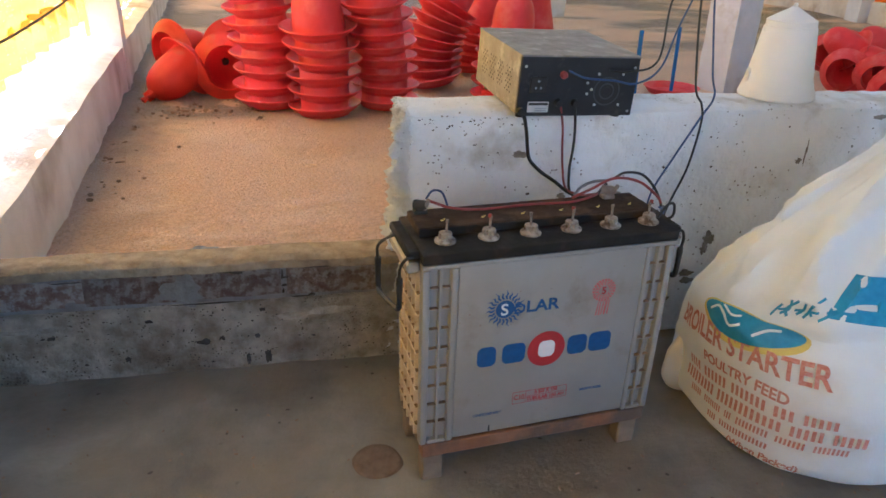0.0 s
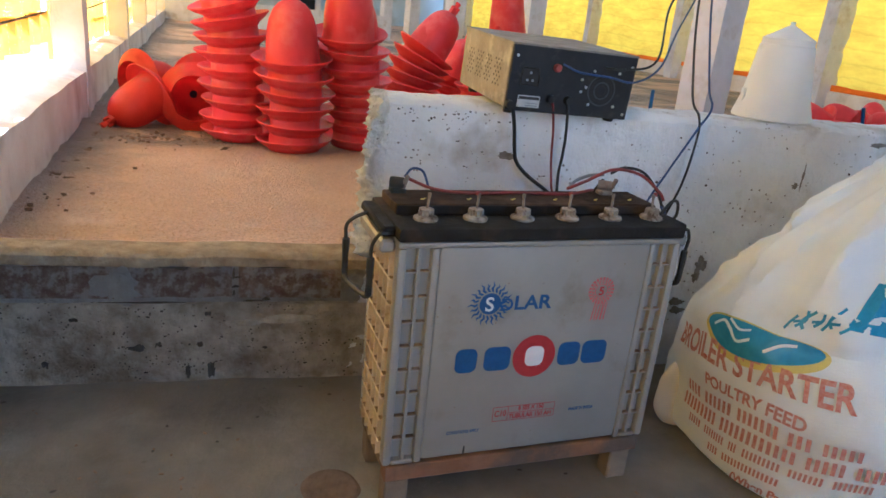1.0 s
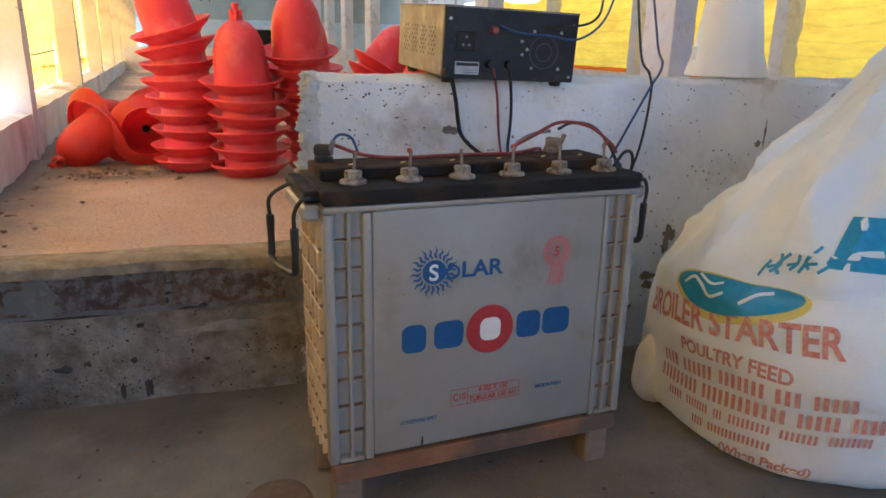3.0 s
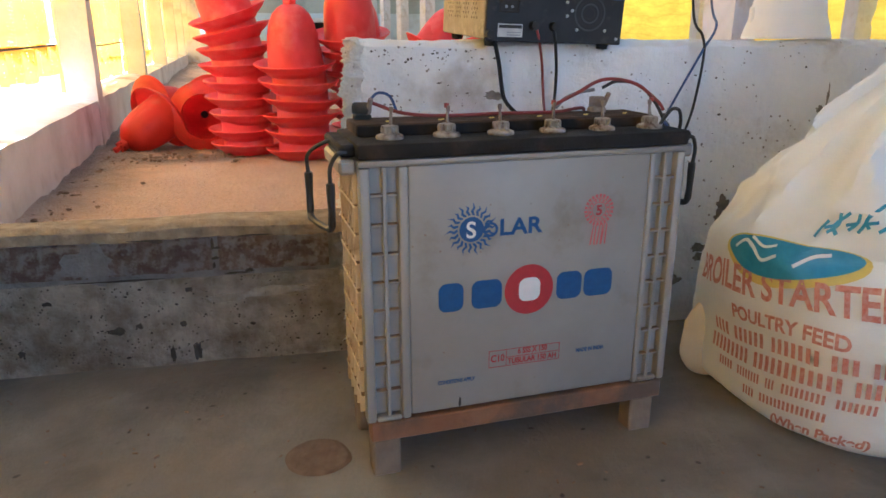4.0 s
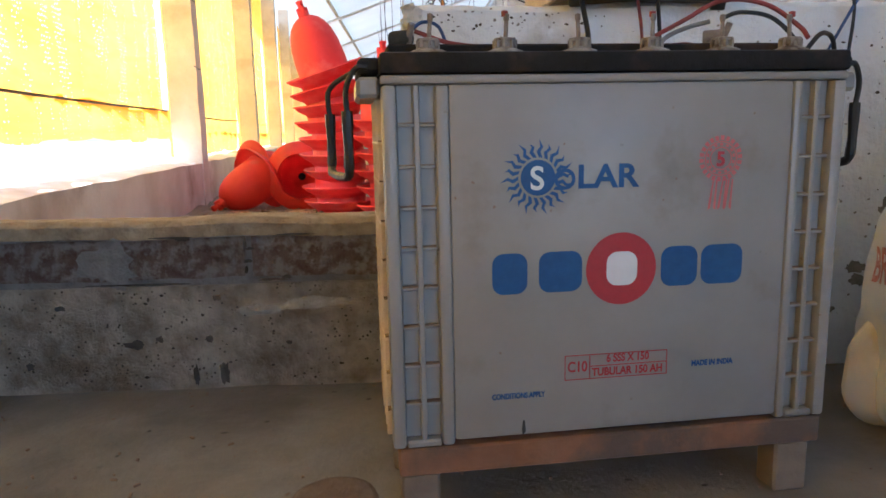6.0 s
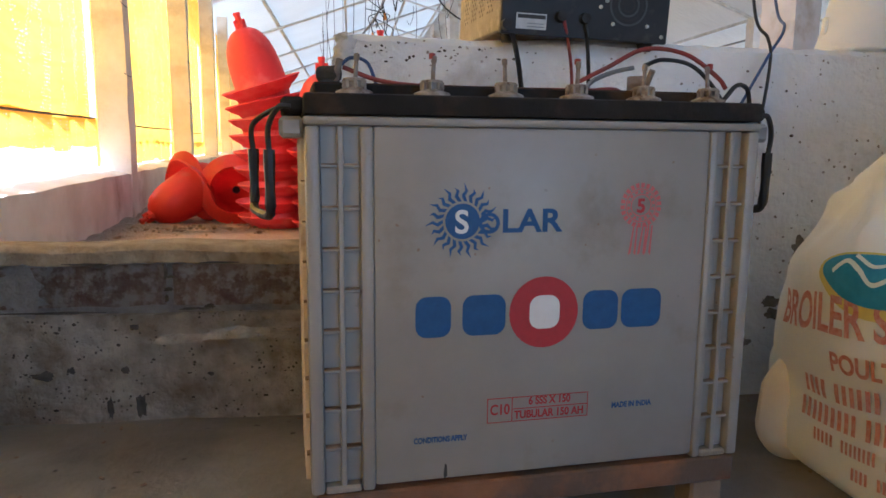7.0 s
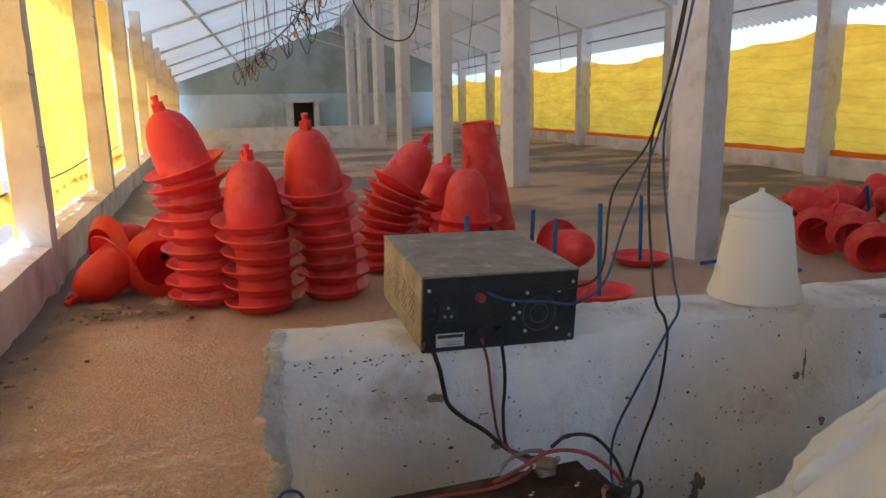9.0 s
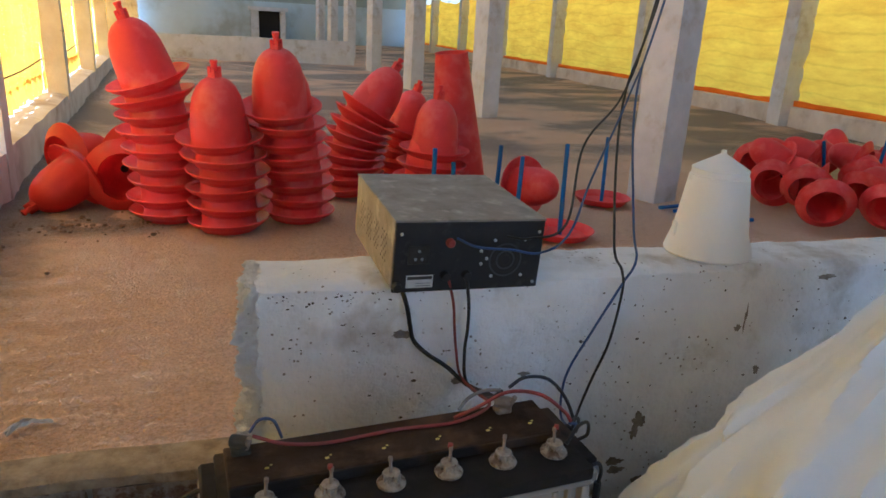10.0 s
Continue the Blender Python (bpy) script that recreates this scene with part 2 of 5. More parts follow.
M = {
    "concrete": material("concrete_floor", 0.62, bump=0.004, bump_scale=45, colours=((0.245, 0.224, 0.182), (0.13, 0.114, 0.089)), scale=4.0,
                         stain=(0.20, 0.165, 0.115), stain_scale=2.3, stain_range=(0.47, 0.64), speck=(0.05, 0.04, 0.03), speck_scale=24, speck_size=0.13),
    "patch": material("damp_patch", 0.7, bump=0.003, colours=((0.11, 0.07, 0.042), (0.17, 0.115, 0.07)), scale=40),
    "whitewash": material("whitewashed_plaster", 0.85, bump=0.014, bump_scale=26, colours=((0.84, 0.855, 0.87), (0.72, 0.73, 0.735)), scale=5.0,
                          stain=(0.46, 0.43, 0.38), stain_scale=4.5, stain_range=(0.57, 0.72), speck=(0.22, 0.19, 0.16), speck_scale=60, speck_size=0.2),
    "dirtywhite": material("dirty_plaster", 0.9, bump=0.06, bump_scale=48, colours=((0.64, 0.575, 0.455), (0.35, 0.29, 0.205)), scale=24.0, detail=12.0,
                           stain=(0.21, 0.155, 0.095), stain_scale=6.5, stain_range=(0.50, 0.70), speck=(0.07, 0.055, 0.04), speck_scale=110, speck_size=0.3),
    "kerbcap": material("worn_kerb_top", 0.9, bump=0.018, bump_scale=45, colours=((0.45, 0.355, 0.225), (0.27, 0.20, 0.12)), scale=30.0,
                        stain=(0.22, 0.17, 0.11), stain_scale=8.0, stain_range=(0.58, 0.7)),
    "brick": material("limewashed_brick", 0.92, bump=0.06, bump_scale=50, colours=((0.18, 0.095, 0.07), (0.32, 0.24, 0.19)), scale=34.0,
                      stain=(0.45, 0.40, 0.34), stain_scale=42.0, stain_range=(0.46, 0.58), vary=0.2),
    "crumbly": material("crumbly_lime", 0.95, bump=0.03, bump_scale=60, colours=((0.90, 0.90, 0.89), (0.78, 0.78, 0.77)), scale=20.0, speck=(0.30, 0.27, 0.24), speck_scale=80, speck_size=0.22),
    "pitdark": material("dark_pit", 0.95, colours=((0.11, 0.09, 0.07), (0.045, 0.038, 0.03)), scale=25.0),
    "scar": material("bare_render", 0.95, bump=0.01, bump_scale=60, colours=((0.30, 0.27, 0.235), (0.17, 0.15, 0.125)), scale=45.0),
    "mortar": material("grey_mortar", 0.95, bump=0.05, bump_scale=50, colours=((0.45, 0.43, 0.395), (0.28, 0.26, 0.23)), scale=16.0),
    "cream_lime": material("cream_lime_patch", 0.95, bump=0.02, bump_scale=50, colours=((0.56, 0.50, 0.40), (0.33, 0.28, 0.205)), scale=34.0),
    "lowwall": material("side_wall_plaster", 0.85, bump=0.006, bump_scale=30, colours=((0.74, 0.69, 0.61), (0.60, 0.53, 0.44)), scale=3.0,
                        stain=(0.42, 0.34, 0.25), stain_scale=2.0, stain_range=(0.54, 0.7)),
    "pillar": material("old_pillar_paint", 0.85, bump=0.006, bump_scale=30, colours=((0.66, 0.66, 0.68), (0.56, 0.56, 0.57)), scale=5.0,
                       stain=(0.40, 0.35, 0.29), stain_scale=4.0, stain_range=(0.54, 0.72)),
    "endwall": material("pale_blue_wall", 0.85, colours=((0.52, 0.62, 0.68), (0.44, 0.53, 0.58)), scale=0.8, stain=(0.36, 0.40, 0.40), stain_scale=0.5),
    "gable": material("grey_green_gable", 0.85, colours=((0.36, 0.41, 0.385), (0.30, 0.345, 0.33)), scale=0.8, stain=(0.25, 0.28, 0.26), stain_scale=0.5),
    "roof": material("roof_sheet", 0.55, colours=((0.62, 0.62, 0.60), (0.50, 0.50, 0.49)), scale=1.2, stain=(0.40, 0.39, 0.37), stain_scale=0.6),
    "beam": material("roof_tube", 0.6, colours=((0.62, 0.62, 0.62), (0.45, 0.45, 0.46)), scale=6.0),
    "litter": litter_material(),
    "muck": material("dark_dry_droppings", 0.95, bump=0.03, bump_scale=30, colours=((0.085, 0.06, 0.042), (0.16, 0.10, 0.06)), scale=9.0),
    "husk": material("loose_husk", 0.55, colours=((0.72, 0.51, 0.33), (0.38, 0.22, 0.12)), scale=200.0),
    "soil": material("bare_ground", 0.95, bump=0.03, bump_scale=8, colours=((0.50, 0.45, 0.37), (0.42, 0.37, 0.29)), scale=0.8, stain=(0.30, 0.29, 0.20), stain_scale=0.3),
    "red": material("red_plastic", 0.42, colours=((0.84, 0.06, 0.06), (0.76, 0.045, 0.048)), scale=9.0, stain=(0.86, 0.17, 0.155), stain_scale=7.0,
                    stain_range=(0.50, 0.72), vary=0.08),
    # the same red plastic, sunlight put into it as a more orange colour
    "orange": material("sunlit_red_plastic", 0.4, colours=((0.80, 0.065, 0.022), (0.72, 0.05, 0.02)), scale=8.0, stain=(0.62, 0.13, 0.06), stain_scale=6.0,
                       stain_range=(0.58, 0.75)),
    "black_hole": material("black_rubber", 0.7, colours=((0.012, 0.012, 0.012), (0.02, 0.018, 0.016)), scale=30),
    "bluepipe": material("blue_pvc", 0.4, colours=((0.015, 0.13, 0.42), (0.012, 0.10, 0.34)), scale=10),
    "whiteplastic": material("white_feeder_plastic", 0.35, colours=((0.92, 0.94, 0.95), (0.87, 0.89, 0.90)), scale=5.0),
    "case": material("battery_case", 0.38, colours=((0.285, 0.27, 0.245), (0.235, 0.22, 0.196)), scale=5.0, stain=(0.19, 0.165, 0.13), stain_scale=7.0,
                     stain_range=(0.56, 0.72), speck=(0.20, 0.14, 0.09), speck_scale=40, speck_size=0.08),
    # case plastic with side light painted in as pale cream, plus brown stains
    "cream": material("sidelit_case_end", 0.5, colours=((0.62, 0.53, 0.40), (0.46, 0.36, 0.25)), scale=12.0, stain=(0.28, 0.18, 0.10), stain_scale=16.0,
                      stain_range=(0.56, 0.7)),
    "dirtline": material("rust_dirt", 0.95, colours=((0.30, 0.21, 0.13), (0.12, 0.075, 0.045)), scale=60),
    "lid": material("black_lid", 0.78, bump=0.002, bump_scale=90, colours=((0.011, 0.011, 0.012), (0.02, 0.018, 0.016)), scale=8.0, stain=(0.06, 0.038, 0.024),
                    stain_scale=9.0, stain_range=(0.50, 0.66)),
    "bar": material("dusty_black_bar", 0.9, bump=0.003, bump_scale=70, colours=((0.020, 0.013, 0.010), (0.042, 0.025, 0.016)), scale=14.0, stain=(0.075, 0.045, 0.028),
                    stain_scale=10.0),
    "plug": material("dirty_white_plug", 0.6, colours=((0.36, 0.335, 0.30), (0.14, 0.11, 0.085)), scale=60.0, stain=(0.10, 0.07, 0.05), stain_scale=70.0, stain_range=(0.55, 0.62)),
    "lead": material("lead_terminal", 0.6, 0.4, colours=((0.30, 0.27, 0.24), (0.18, 0.13, 0.10)), scale=50.0, bump=0.003, bump_scale=150),
    "corroded": material("bluish_corrosion", 0.9, colours=((0.02, 0.03, 0.035), (0.05, 0.045, 0.04)), scale=40.0, bump=0.003, bump_scale=120),
    "rust": material("rusty_stand", 0.85, bump=0.003, bump_scale=60, colours=((0.17, 0.075, 0.035), (0.24, 0.12, 0.06)), scale=10.0, stain=(0.10, 0.07, 0.05),
                     stain_scale=7.0),
    "timber": material("weathered_wood_foot", 0.85, bump=0.003, bump_scale=50, colours=((0.21, 0.16, 0.11), (0.14, 0.105, 0.075)), scale=14.0),
    "inkblue": material("blue_print", 0.5, colours=((0.010, 0.060, 0.19), (0.015, 0.075, 0.22)), scale=80),
    "inkred": material("red_print", 0.5, colours=((0.36, 0.018, 0.022), (0.31, 0.02, 0.022)), scale=80),
    "inkpink": material("faded_red_print", 0.55, colours=((0.52, 0.13, 0.12), (0.46, 0.10, 0.10)), scale=80),
    "inkwhite": material("white_print", 0.5, colours=((0.66, 0.67, 0.67), (0.60, 0.61, 0.61)), scale=30),
    "inkblack": material("black_mark", 0.6, colours=((0.02, 0.02, 0.02), (0.03, 0.03, 0.03)), scale=30),
    "bag": material("woven_sack", 0.5, bump=0.0012, bump_scale=260, colours=((0.84, 0.88, 0.91), (0.76, 0.795, 0.82)), scale=4.0, stain=(0.70, 0.69, 0.645),
                    stain_scale=5.0, stain_range=(0.58, 0.8)),
    "bagtan": material("sack_corner", 0.6, bump=0.001, bump_scale=260, colours=((0.74, 0.67, 0.53), (0.66, 0.58, 0.44)), scale=9.0),
    "bagblue": material("sack_blue_print", 0.5, colours=((0.03, 0.22, 0.42), (0.05, 0.28, 0.50)), scale=60),
    "bagyellow": material("sack_yellow_print", 0.5, colours=((0.66, 0.56, 0.12), (0.60, 0.50, 0.14)), scale=60),
    "bagred": material("sack_red_print", 0.6, colours=((0.46, 0.13, 0.10), (0.56, 0.33, 0.29)), scale=150),
    "invside": material("dusty_steel_case", 0.6, 0.2, colours=((0.28, 0.255, 0.22), (0.19, 0.17, 0.145)), scale=14.0, stain=(0.39, 0.36, 0.31), stain_scale=25.0,
                        stain_range=(0.54, 0.7), bump=0.001, bump_scale=120),
    "invblack": material("black_panel", 0.45, colours=((0.016, 0.017, 0.02), (0.028, 0.028, 0.03)), scale=10.0, stain=(0.06, 0.055, 0.05), stain_scale=30.0,
                         stain_range=(0.58, 0.75)),
    "fanring": material("dark_grey_ring", 0.6, colours=((0.05, 0.05, 0.055), (0.035, 0.035, 0.04)), scale=40),
    "screw": material("zinc_screw", 0.35, 0.8, colours=((0.55, 0.55, 0.53), (0.40, 0.39, 0.36)), scale=60),
    "redknob": material("red_button", 0.5, colours=((0.30, 0.04, 0.03), (0.22, 0.04, 0.03)), scale=60),
    "label": material("grey_sticker", 0.5, colours=((0.50, 0.52, 0.53), (0.42, 0.43, 0.44)), scale=60),
    "wireblack": material("black_cable", 0.5, colours=((0.008, 0.008, 0.009), (0.018, 0.017, 0.016)), scale=40),
    "wirered": material("red_cable", 0.6, colours=((0.24, 0.028, 0.025), (0.16, 0.04, 0.034)), scale=40),
    "wireblue": material("blue_cable", 0.45, colours=((0.022, 0.06, 0.20), (0.035, 0.07, 0.17)), scale=40),
    "wiregrey": material("grey_cable", 0.6, colours=((0.20, 0.22, 0.25), (0.14, 0.14, 0.15)), scale=40),
    "bulb": material("orange_socket", 0.4, colours=((0.75, 0.30, 0.03), (0.6, 0.2, 0.02)), scale=40),
    "stone": material("dry_clod", 0.95, bump=0.004, bump_scale=60, colours=((0.13, 0.085, 0.055), (0.26, 0.18, 0.12)), scale=20.0, vary=0.3),
    "curtain": curtain_material("yellow_sheet", (1.0, 0.62, 0.05), 0.0),
    "net": curtain_material("yellow_net", (0.76, 0.43, 0.05), 0.27),
    "fibre": sheet_material("fibre_roof_sheet", (0.70, 0.75, 0.77), 0.09),
    "fibredim": sheet_material("grey_roof_sheet", (0.66, 0.66, 0.63), 0.045),
    "orangehem": curtain_material("orange_hem", (0.85, 0.25, 0.03), 0.0),
}


def let_light_through(m, share):
    """Mixes some translucency into a thin plastic."""
    n, l = m.node_tree.nodes, m.node_tree.links
    b, out = n["Principled BSDF"], n["Material Output"]
    tr, mx = n.new("ShaderNodeBsdfTranslucent"), n.new("ShaderNodeMixShader")
    l.new(b.inputs["Base Color"].links[0].from_socket, tr.inputs["Color"])
    mx.inputs[0].default_value = share
    l.new(b.outputs[0], mx.inputs[1])
    l.new(tr.outputs[0], mx.inputs[2])
    l.new(mx.outputs[0], out.inputs["Surface"])


for dull in ("lid", "bar", "invblack", "plug"):
    M[dull].node_tree.nodes["Principled BSDF"].inputs["Specular IOR Level"].default_value = 0.22
let_light_through(M["red"], 0.30)
let_light_through(M["orange"], 0.52)
let_light_through(M["whiteplastic"], 0.42)
let_light_through(M["bag"], 0.12)


# ---- mesh helpers ----
def mesh_of(bm, mat, smooth=False, name="mesh"):
    bmesh.ops.recalc_face_normals(bm, faces=bm.faces)
    me = bpy.data.meshes.new(name)
    bm.to_mesh(me)
    bm.free()
    me.materials.append(M[mat])
    if smooth:
        for p in me.polygons:
            p.use_smooth = True
        me.set_sharp_from_angle(angle=radians(40))
    return me


def part(name, bm, mat, parent=None, label="", smooth=False, m=None):
    me = bm if isinstance(bm, bpy.types.Mesh) else mesh_of(bm, mat, smooth, name)
    ob = new(name, me)
    if parent:
        ob.parent = parent
    if m is not None:
        ob.matrix_basis = m
    return tagged(ob, label)


def thing(name, label, category, m=None, group="", kind=""):
    ob = new(name)
    ob.empty_display_size = 0.05
    if m is not None:
        ob.matrix_basis = m
    return tagged(ob, label, category, group, kind)


def boxes(*specs, bevel=0.0, bm=None, seg=1):
    """Boxes given as (x0, y0, z0, x1, y1, z1), with bevelled edges."""
    bm = bm or bmesh.new()
    for x0, y0, z0, x1, y1, z1 in specs:
        r = bmesh.ops.create_cube(bm, size=1.0)
        bmesh.ops.transform(bm, verts=r["verts"], matrix=Matrix.LocRotScale(((x0 + x1) / 2, (y0 + y1) / 2, (z0 + z1) / 2), None, (x1 - x0, y1 - y0, z1 - z0)))
        if bevel:
            es = {e for v in r["verts"] for e in v.link_edges}
            bmesh.ops.bevel(bm, geom=list(es), offset=bevel, segments=seg, affect="EDGES", profile=0.5)
    return bm


def grid_box(x0, y0, z0, x1, y1, z1, step, move):
    """A box cut into a fine grid on all sides, its points shifted by move(Vector)."""
    bm = bmesh.new()
    n = [max(1, round(abs(b - a) / step)) for a, b in ((x0, x1), (y0, y1), (z0, z1))]
    lo, hi = (x0, y0, z0), (x1, y1, z1)
    seen = {}

    def vert(i, j, k):
        key = (i, j, k)
        if key not in seen:
            p = Vector([lo[a] + (hi[a] - lo[a]) * (i, j, k)[a] / n[a] for a in range(3)])
            seen[key] = bm.verts.new(move(p))
        return seen[key]

    for ax in range(3):
        u, w = [a for a in range(3) if a != ax]
        for side in (0, n[ax]):
            for i in range(n[u]):
                for j in range(n[w]):
                    q = []
                    for di, dj in ((0, 0), (1, 0), (1, 1), (0, 1)):
                        c = [0, 0, 0]
                        c[ax], c[u], c[w] = side, i + di, j + dj
                        q.append(vert(*c))
                    bm.faces.new(q)
    return bm


def lathe(profile, n=40, bm=None, m=None, sweep=2 * math.pi):
    """Turns (radius, height) points round z."""
    bm = bm or bmesh.new()
    rings = []
    for r, z in profile:
        if r < 1e-5:
            rings.append([bm.verts.new((m or Matrix()) @ Vector((0, 0, z)))])
        else:
            rings.append([bm.verts.new((m or Matrix()) @ Vector((r * math.cos(sweep * i / n), r * math.sin(sweep * i / n), z))) for i in range(n)])
    for a, b in zip(rings, rings[1:]):
        for i in range(n):
            j = (i + 1) % n
            if len(a) == 1 and len(b) > 1:
                bm.faces.new((a[0], b[i], b[j]))
            elif len(b) == 1 and len(a) > 1:
                bm.faces.new((a[i], a[j], b[0]))
            elif len(a) > 1:
                bm.faces.new((a[i], a[j], b[j], b[i]))
    return bm


def spline(points, steps=8):
    """A smooth line through the points."""
    p = [Vector(q) for q in points]
    p = [2 * p[0] - p[1]] + p + [2 * p[-1] - p[-2]]
    out = []
    for i in range(1, len(p) - 2):
        for s in range(steps):
            t = s / steps
            a, b, c, d = p[i - 1], p[i], p[i + 1], p[i + 2]
            out.append(0.5 * ((2 * b) + (c - a) * t + (2 * a - 5 * b + 4 * c - d) * t * t + (3 * b - a - 3 * c + d) * t ** 3))
    return out + [p[-2]]


def tube(points, r, n=8, bm=None, steps=8):
    bm = bm or bmesh.new()
    line = spline(points, steps) if steps > 1 else [Vector(q) for q in points]
    up, rings = Vector((0.3, 0.2, 1)).normalized(), []
    for i, p in enumerate(line):
        d = (line[min(i + 1, len(line) - 1)] - line[max(i - 1, 0)]).normalized()
        s = d.cross(up)
        if s.length < 1e-3:
            s = d.cross(Vector((1, 0, 0)))
        s.normalize()
        w = s.cross(d)
        rad = r(i / (len(line) - 1)) if callable(r) else r
        rings.append([bm.verts.new(p + rad * (math.cos(2 * math.pi * k / n) * s + math.sin(2 * math.pi * k / n) * w)) for k in range(n)])
    for a, b in zip(rings, rings[1:]):
        for k in range(n):
            bm.faces.new((a[k], a[(k + 1) % n], b[(k + 1) % n], b[k]))
    bm.faces.new(rings[0])
    bm.faces.new(rings[-1])
    return bm


def sheet(nu, nv, f):
    """A sheet of nu by nv faces, f(u, v) gives its points."""
    bm = bmesh.new()
    v = [[bm.verts.new(f(i / nu, j / nv)) for j in range(nv + 1)] for i in range(nu + 1)]
    for i in range(nu):
        for j in range(nv):
            bm.faces.new((v[i][j], v[i + 1][j], v[i + 1][j + 1], v[i][j + 1]))
    return bm


def nz(x, y, z, s=1.0):
    return noise.noise(Vector((x * s, y * s, z * s)))


# ---- ground, floors ----
bm = bmesh.new()
bmesh.ops.create_grid(bm, x_segments=40, y_segments=40, size=400)
bmesh.ops.translate(bm, verts=bm.verts, vec=(0, 0, -0.12))
tagged(part("ground", bm, "soil"), "dry bare earth with scattered weeds outside", "ground", kind="structure")
bm = boxes((-1.6, -3.6, -0.1, 7.6, 2.2, 0.0))
tagged(part("floor", bm, "concrete"), "worn grey-brown cement floor with damp stains", "floor", kind="structure")


def litter(u, v):
    x, y = -3.7 + 11.6 * u, 2.1 + 30.2 * v ** 1.7
    near = min(1.0, max(0.0, (y - 5.5) / 3.0))
    z = 0.004 + 0.012 * nz(x, y, 0, 1.3) + near * (0.05 * nz(x, y, 3, 0.8) + 0.05)
    edge = -0.66 - 0.098 * (y - 2.5)
    z += 0.035 * max(0.0, 1 - abs(x - edge) / 0.35) * (0.6 + nz(x, y, 1, 7))
    return (x, y, z)


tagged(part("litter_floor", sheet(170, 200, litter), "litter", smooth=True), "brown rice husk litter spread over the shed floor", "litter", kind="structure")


# damp ring on the cement
bm = lathe([(0.0, 0.0035), (0.03, 0.0035), (0.046, 0.003), (0.052, 0.001)], 28)
for v in bm.verts:
    v.co.x *= 1.0 + 0.12 * nz(v.co.x, v.co.y, 2, 20)
tagged(part("damp_patch", bm, "patch", m=pose(0.255, 1.676, 0.0)), "round brown stain dried on the cement floor", "stain")

# ---- front wall and kerb ----
WALL_Y, WALL_TOP = 2.075, 0.637


def rough_wall(p):
    q = p.copy()
    end = max(0.0, 1 - (p.x - 0.36) / 0.05)
    k = 0.021 * end
    q.x += k * (0.9 * nz(p.x, p.y, p.z, 26) + 0.8 * nz(p.x, p.y, p.z, 60) + 0.8 * nz(p.x, p.y, p.z, 130)) + 0.02 * end * nz(0, p.y, p.z, 8) - 0.03 * end * (0.6 - p.z)
    q.y += 0.004 * nz(p.x, 0, p.z, 4) + 0.0022 * nz(p.x, p.y, p.z, 24) + 0.6 * k * nz(p.z, p.y, p.x, 45)
    q.z += (0.006 * nz(p.x, p.y, 0, 5) + 0.004 * nz(p.x, p.y, 5, 32) + 0.5 * k * nz(p.x, p.y, 9, 50)) * (1 if p.z > 0.5 else 0)
    # worn round top edges
    if p.z > WALL_TOP - 0.006:
        for side in (WALL_Y, WALL_Y + 0.165):
            q.z -= max(0.0, 0.016 - abs(p.y - side)) * 0.9
    return q


wall = part("wall_north", grid_box(0.383, WALL_Y, 0.0, 2.4, WALL_Y + 0.165, WALL_TOP, 0.012, rough_wall), "whitewash", smooth=True)
tagged(wall, "low whitewashed plaster wall with pits and chips", "wall", kind="structure")
part("broken_end", grid_box(0.36, WALL_Y, 0.0, 0.385, WALL_Y + 0.165, WALL_TOP, 0.0055, rough_wall), "crumbly", wall, "crumbly white broken end of the wall")


def marks(spots, seed, face, n=8):
    """Small irregular scars on a face: (x, z, width, height) each."""
    bm = bmesh.new()
    for i, (x, z, w, h) in enumerate(spots):
        ring = []
        for k in range(n):
            a = 2 * math.pi * k / n
            r = 0.5 * (1 + 0.5 * nz(math.cos(a) + i * 3.1, math.sin(a), seed, 1.1) + (0.5 * nz(math.cos(a) + i, math.sin(a), seed, 3.7) if n > 8 else 0))
            px, pz = x + w * r * math.cos(a) * 1.3, z + h * r * math.sin(a) * 1.3
            ring.append(bm.verts.new((px, face(px, pz), pz)))
        bm.faces.new(ring)
    return bm


def wall_face(x, z):
    return rough_wall(Vector((x, WALL_Y, z))).y - 0.0016


rnd = random.Random(31)
spots = []
for i in range(560):
    s_ = 0.0009 + 0.0026 * rnd.random() ** 3
    x, z = 0.42 + 1.75 * rnd.random() ** 1.15, rnd.uniform(0.03, 0.60)
    if nz(x, 0, z, 5) < -0.12:
        continue
    spots.append((x, z, s_ * rnd.uniform(0.8, 2.4), s_ * rnd.uniform(0.7, 1.6)))
for i in range(34):
    s_ = 0.0012 + 0.0022 * rnd.random() ** 2
    spots.append((0.40 + 0.30 * rnd.random() ** 1.6, rnd.uniform(0.596, 0.622), s_ * rnd.uniform(1, 2.2), s_ * rnd.uniform(0.7, 1.5)))
tagged(part("plaster_pits", marks(spots, 2.0, wall_face), "pitdark", wall), "", "", kind="stuff")
for x, z, w, h in ((1.192, 0.278, 0.024, 0.034), (1.184, 0.248, 0.016, 0.026), (1.145, 0.178, 0.034, 0.016), (1.152, 0.155, 0.036, 0.015), (1.085, 0.105, 0.03, 0.016), (1.215, 0.12, 0.03, 0.018), (1.424, 0.507, 0.005, 0.05),
                   (1.408, 0.487, 0.014, 0.012), (1.62, 0.60, 0.03, 0.012), (0.645, 0.53, 0.03, 0.012), (0.76, 0.42, 0.018, 0.012), (1.48, 0.38, 0.012, 0.018), (0.905, 0.42, 0.02, 0.008)):
    part("plaster_scar", marks([(x, z, w, h)], x * 7, wall_face, 26), "scar", wall, "grey-brown scar where plaster fell off")
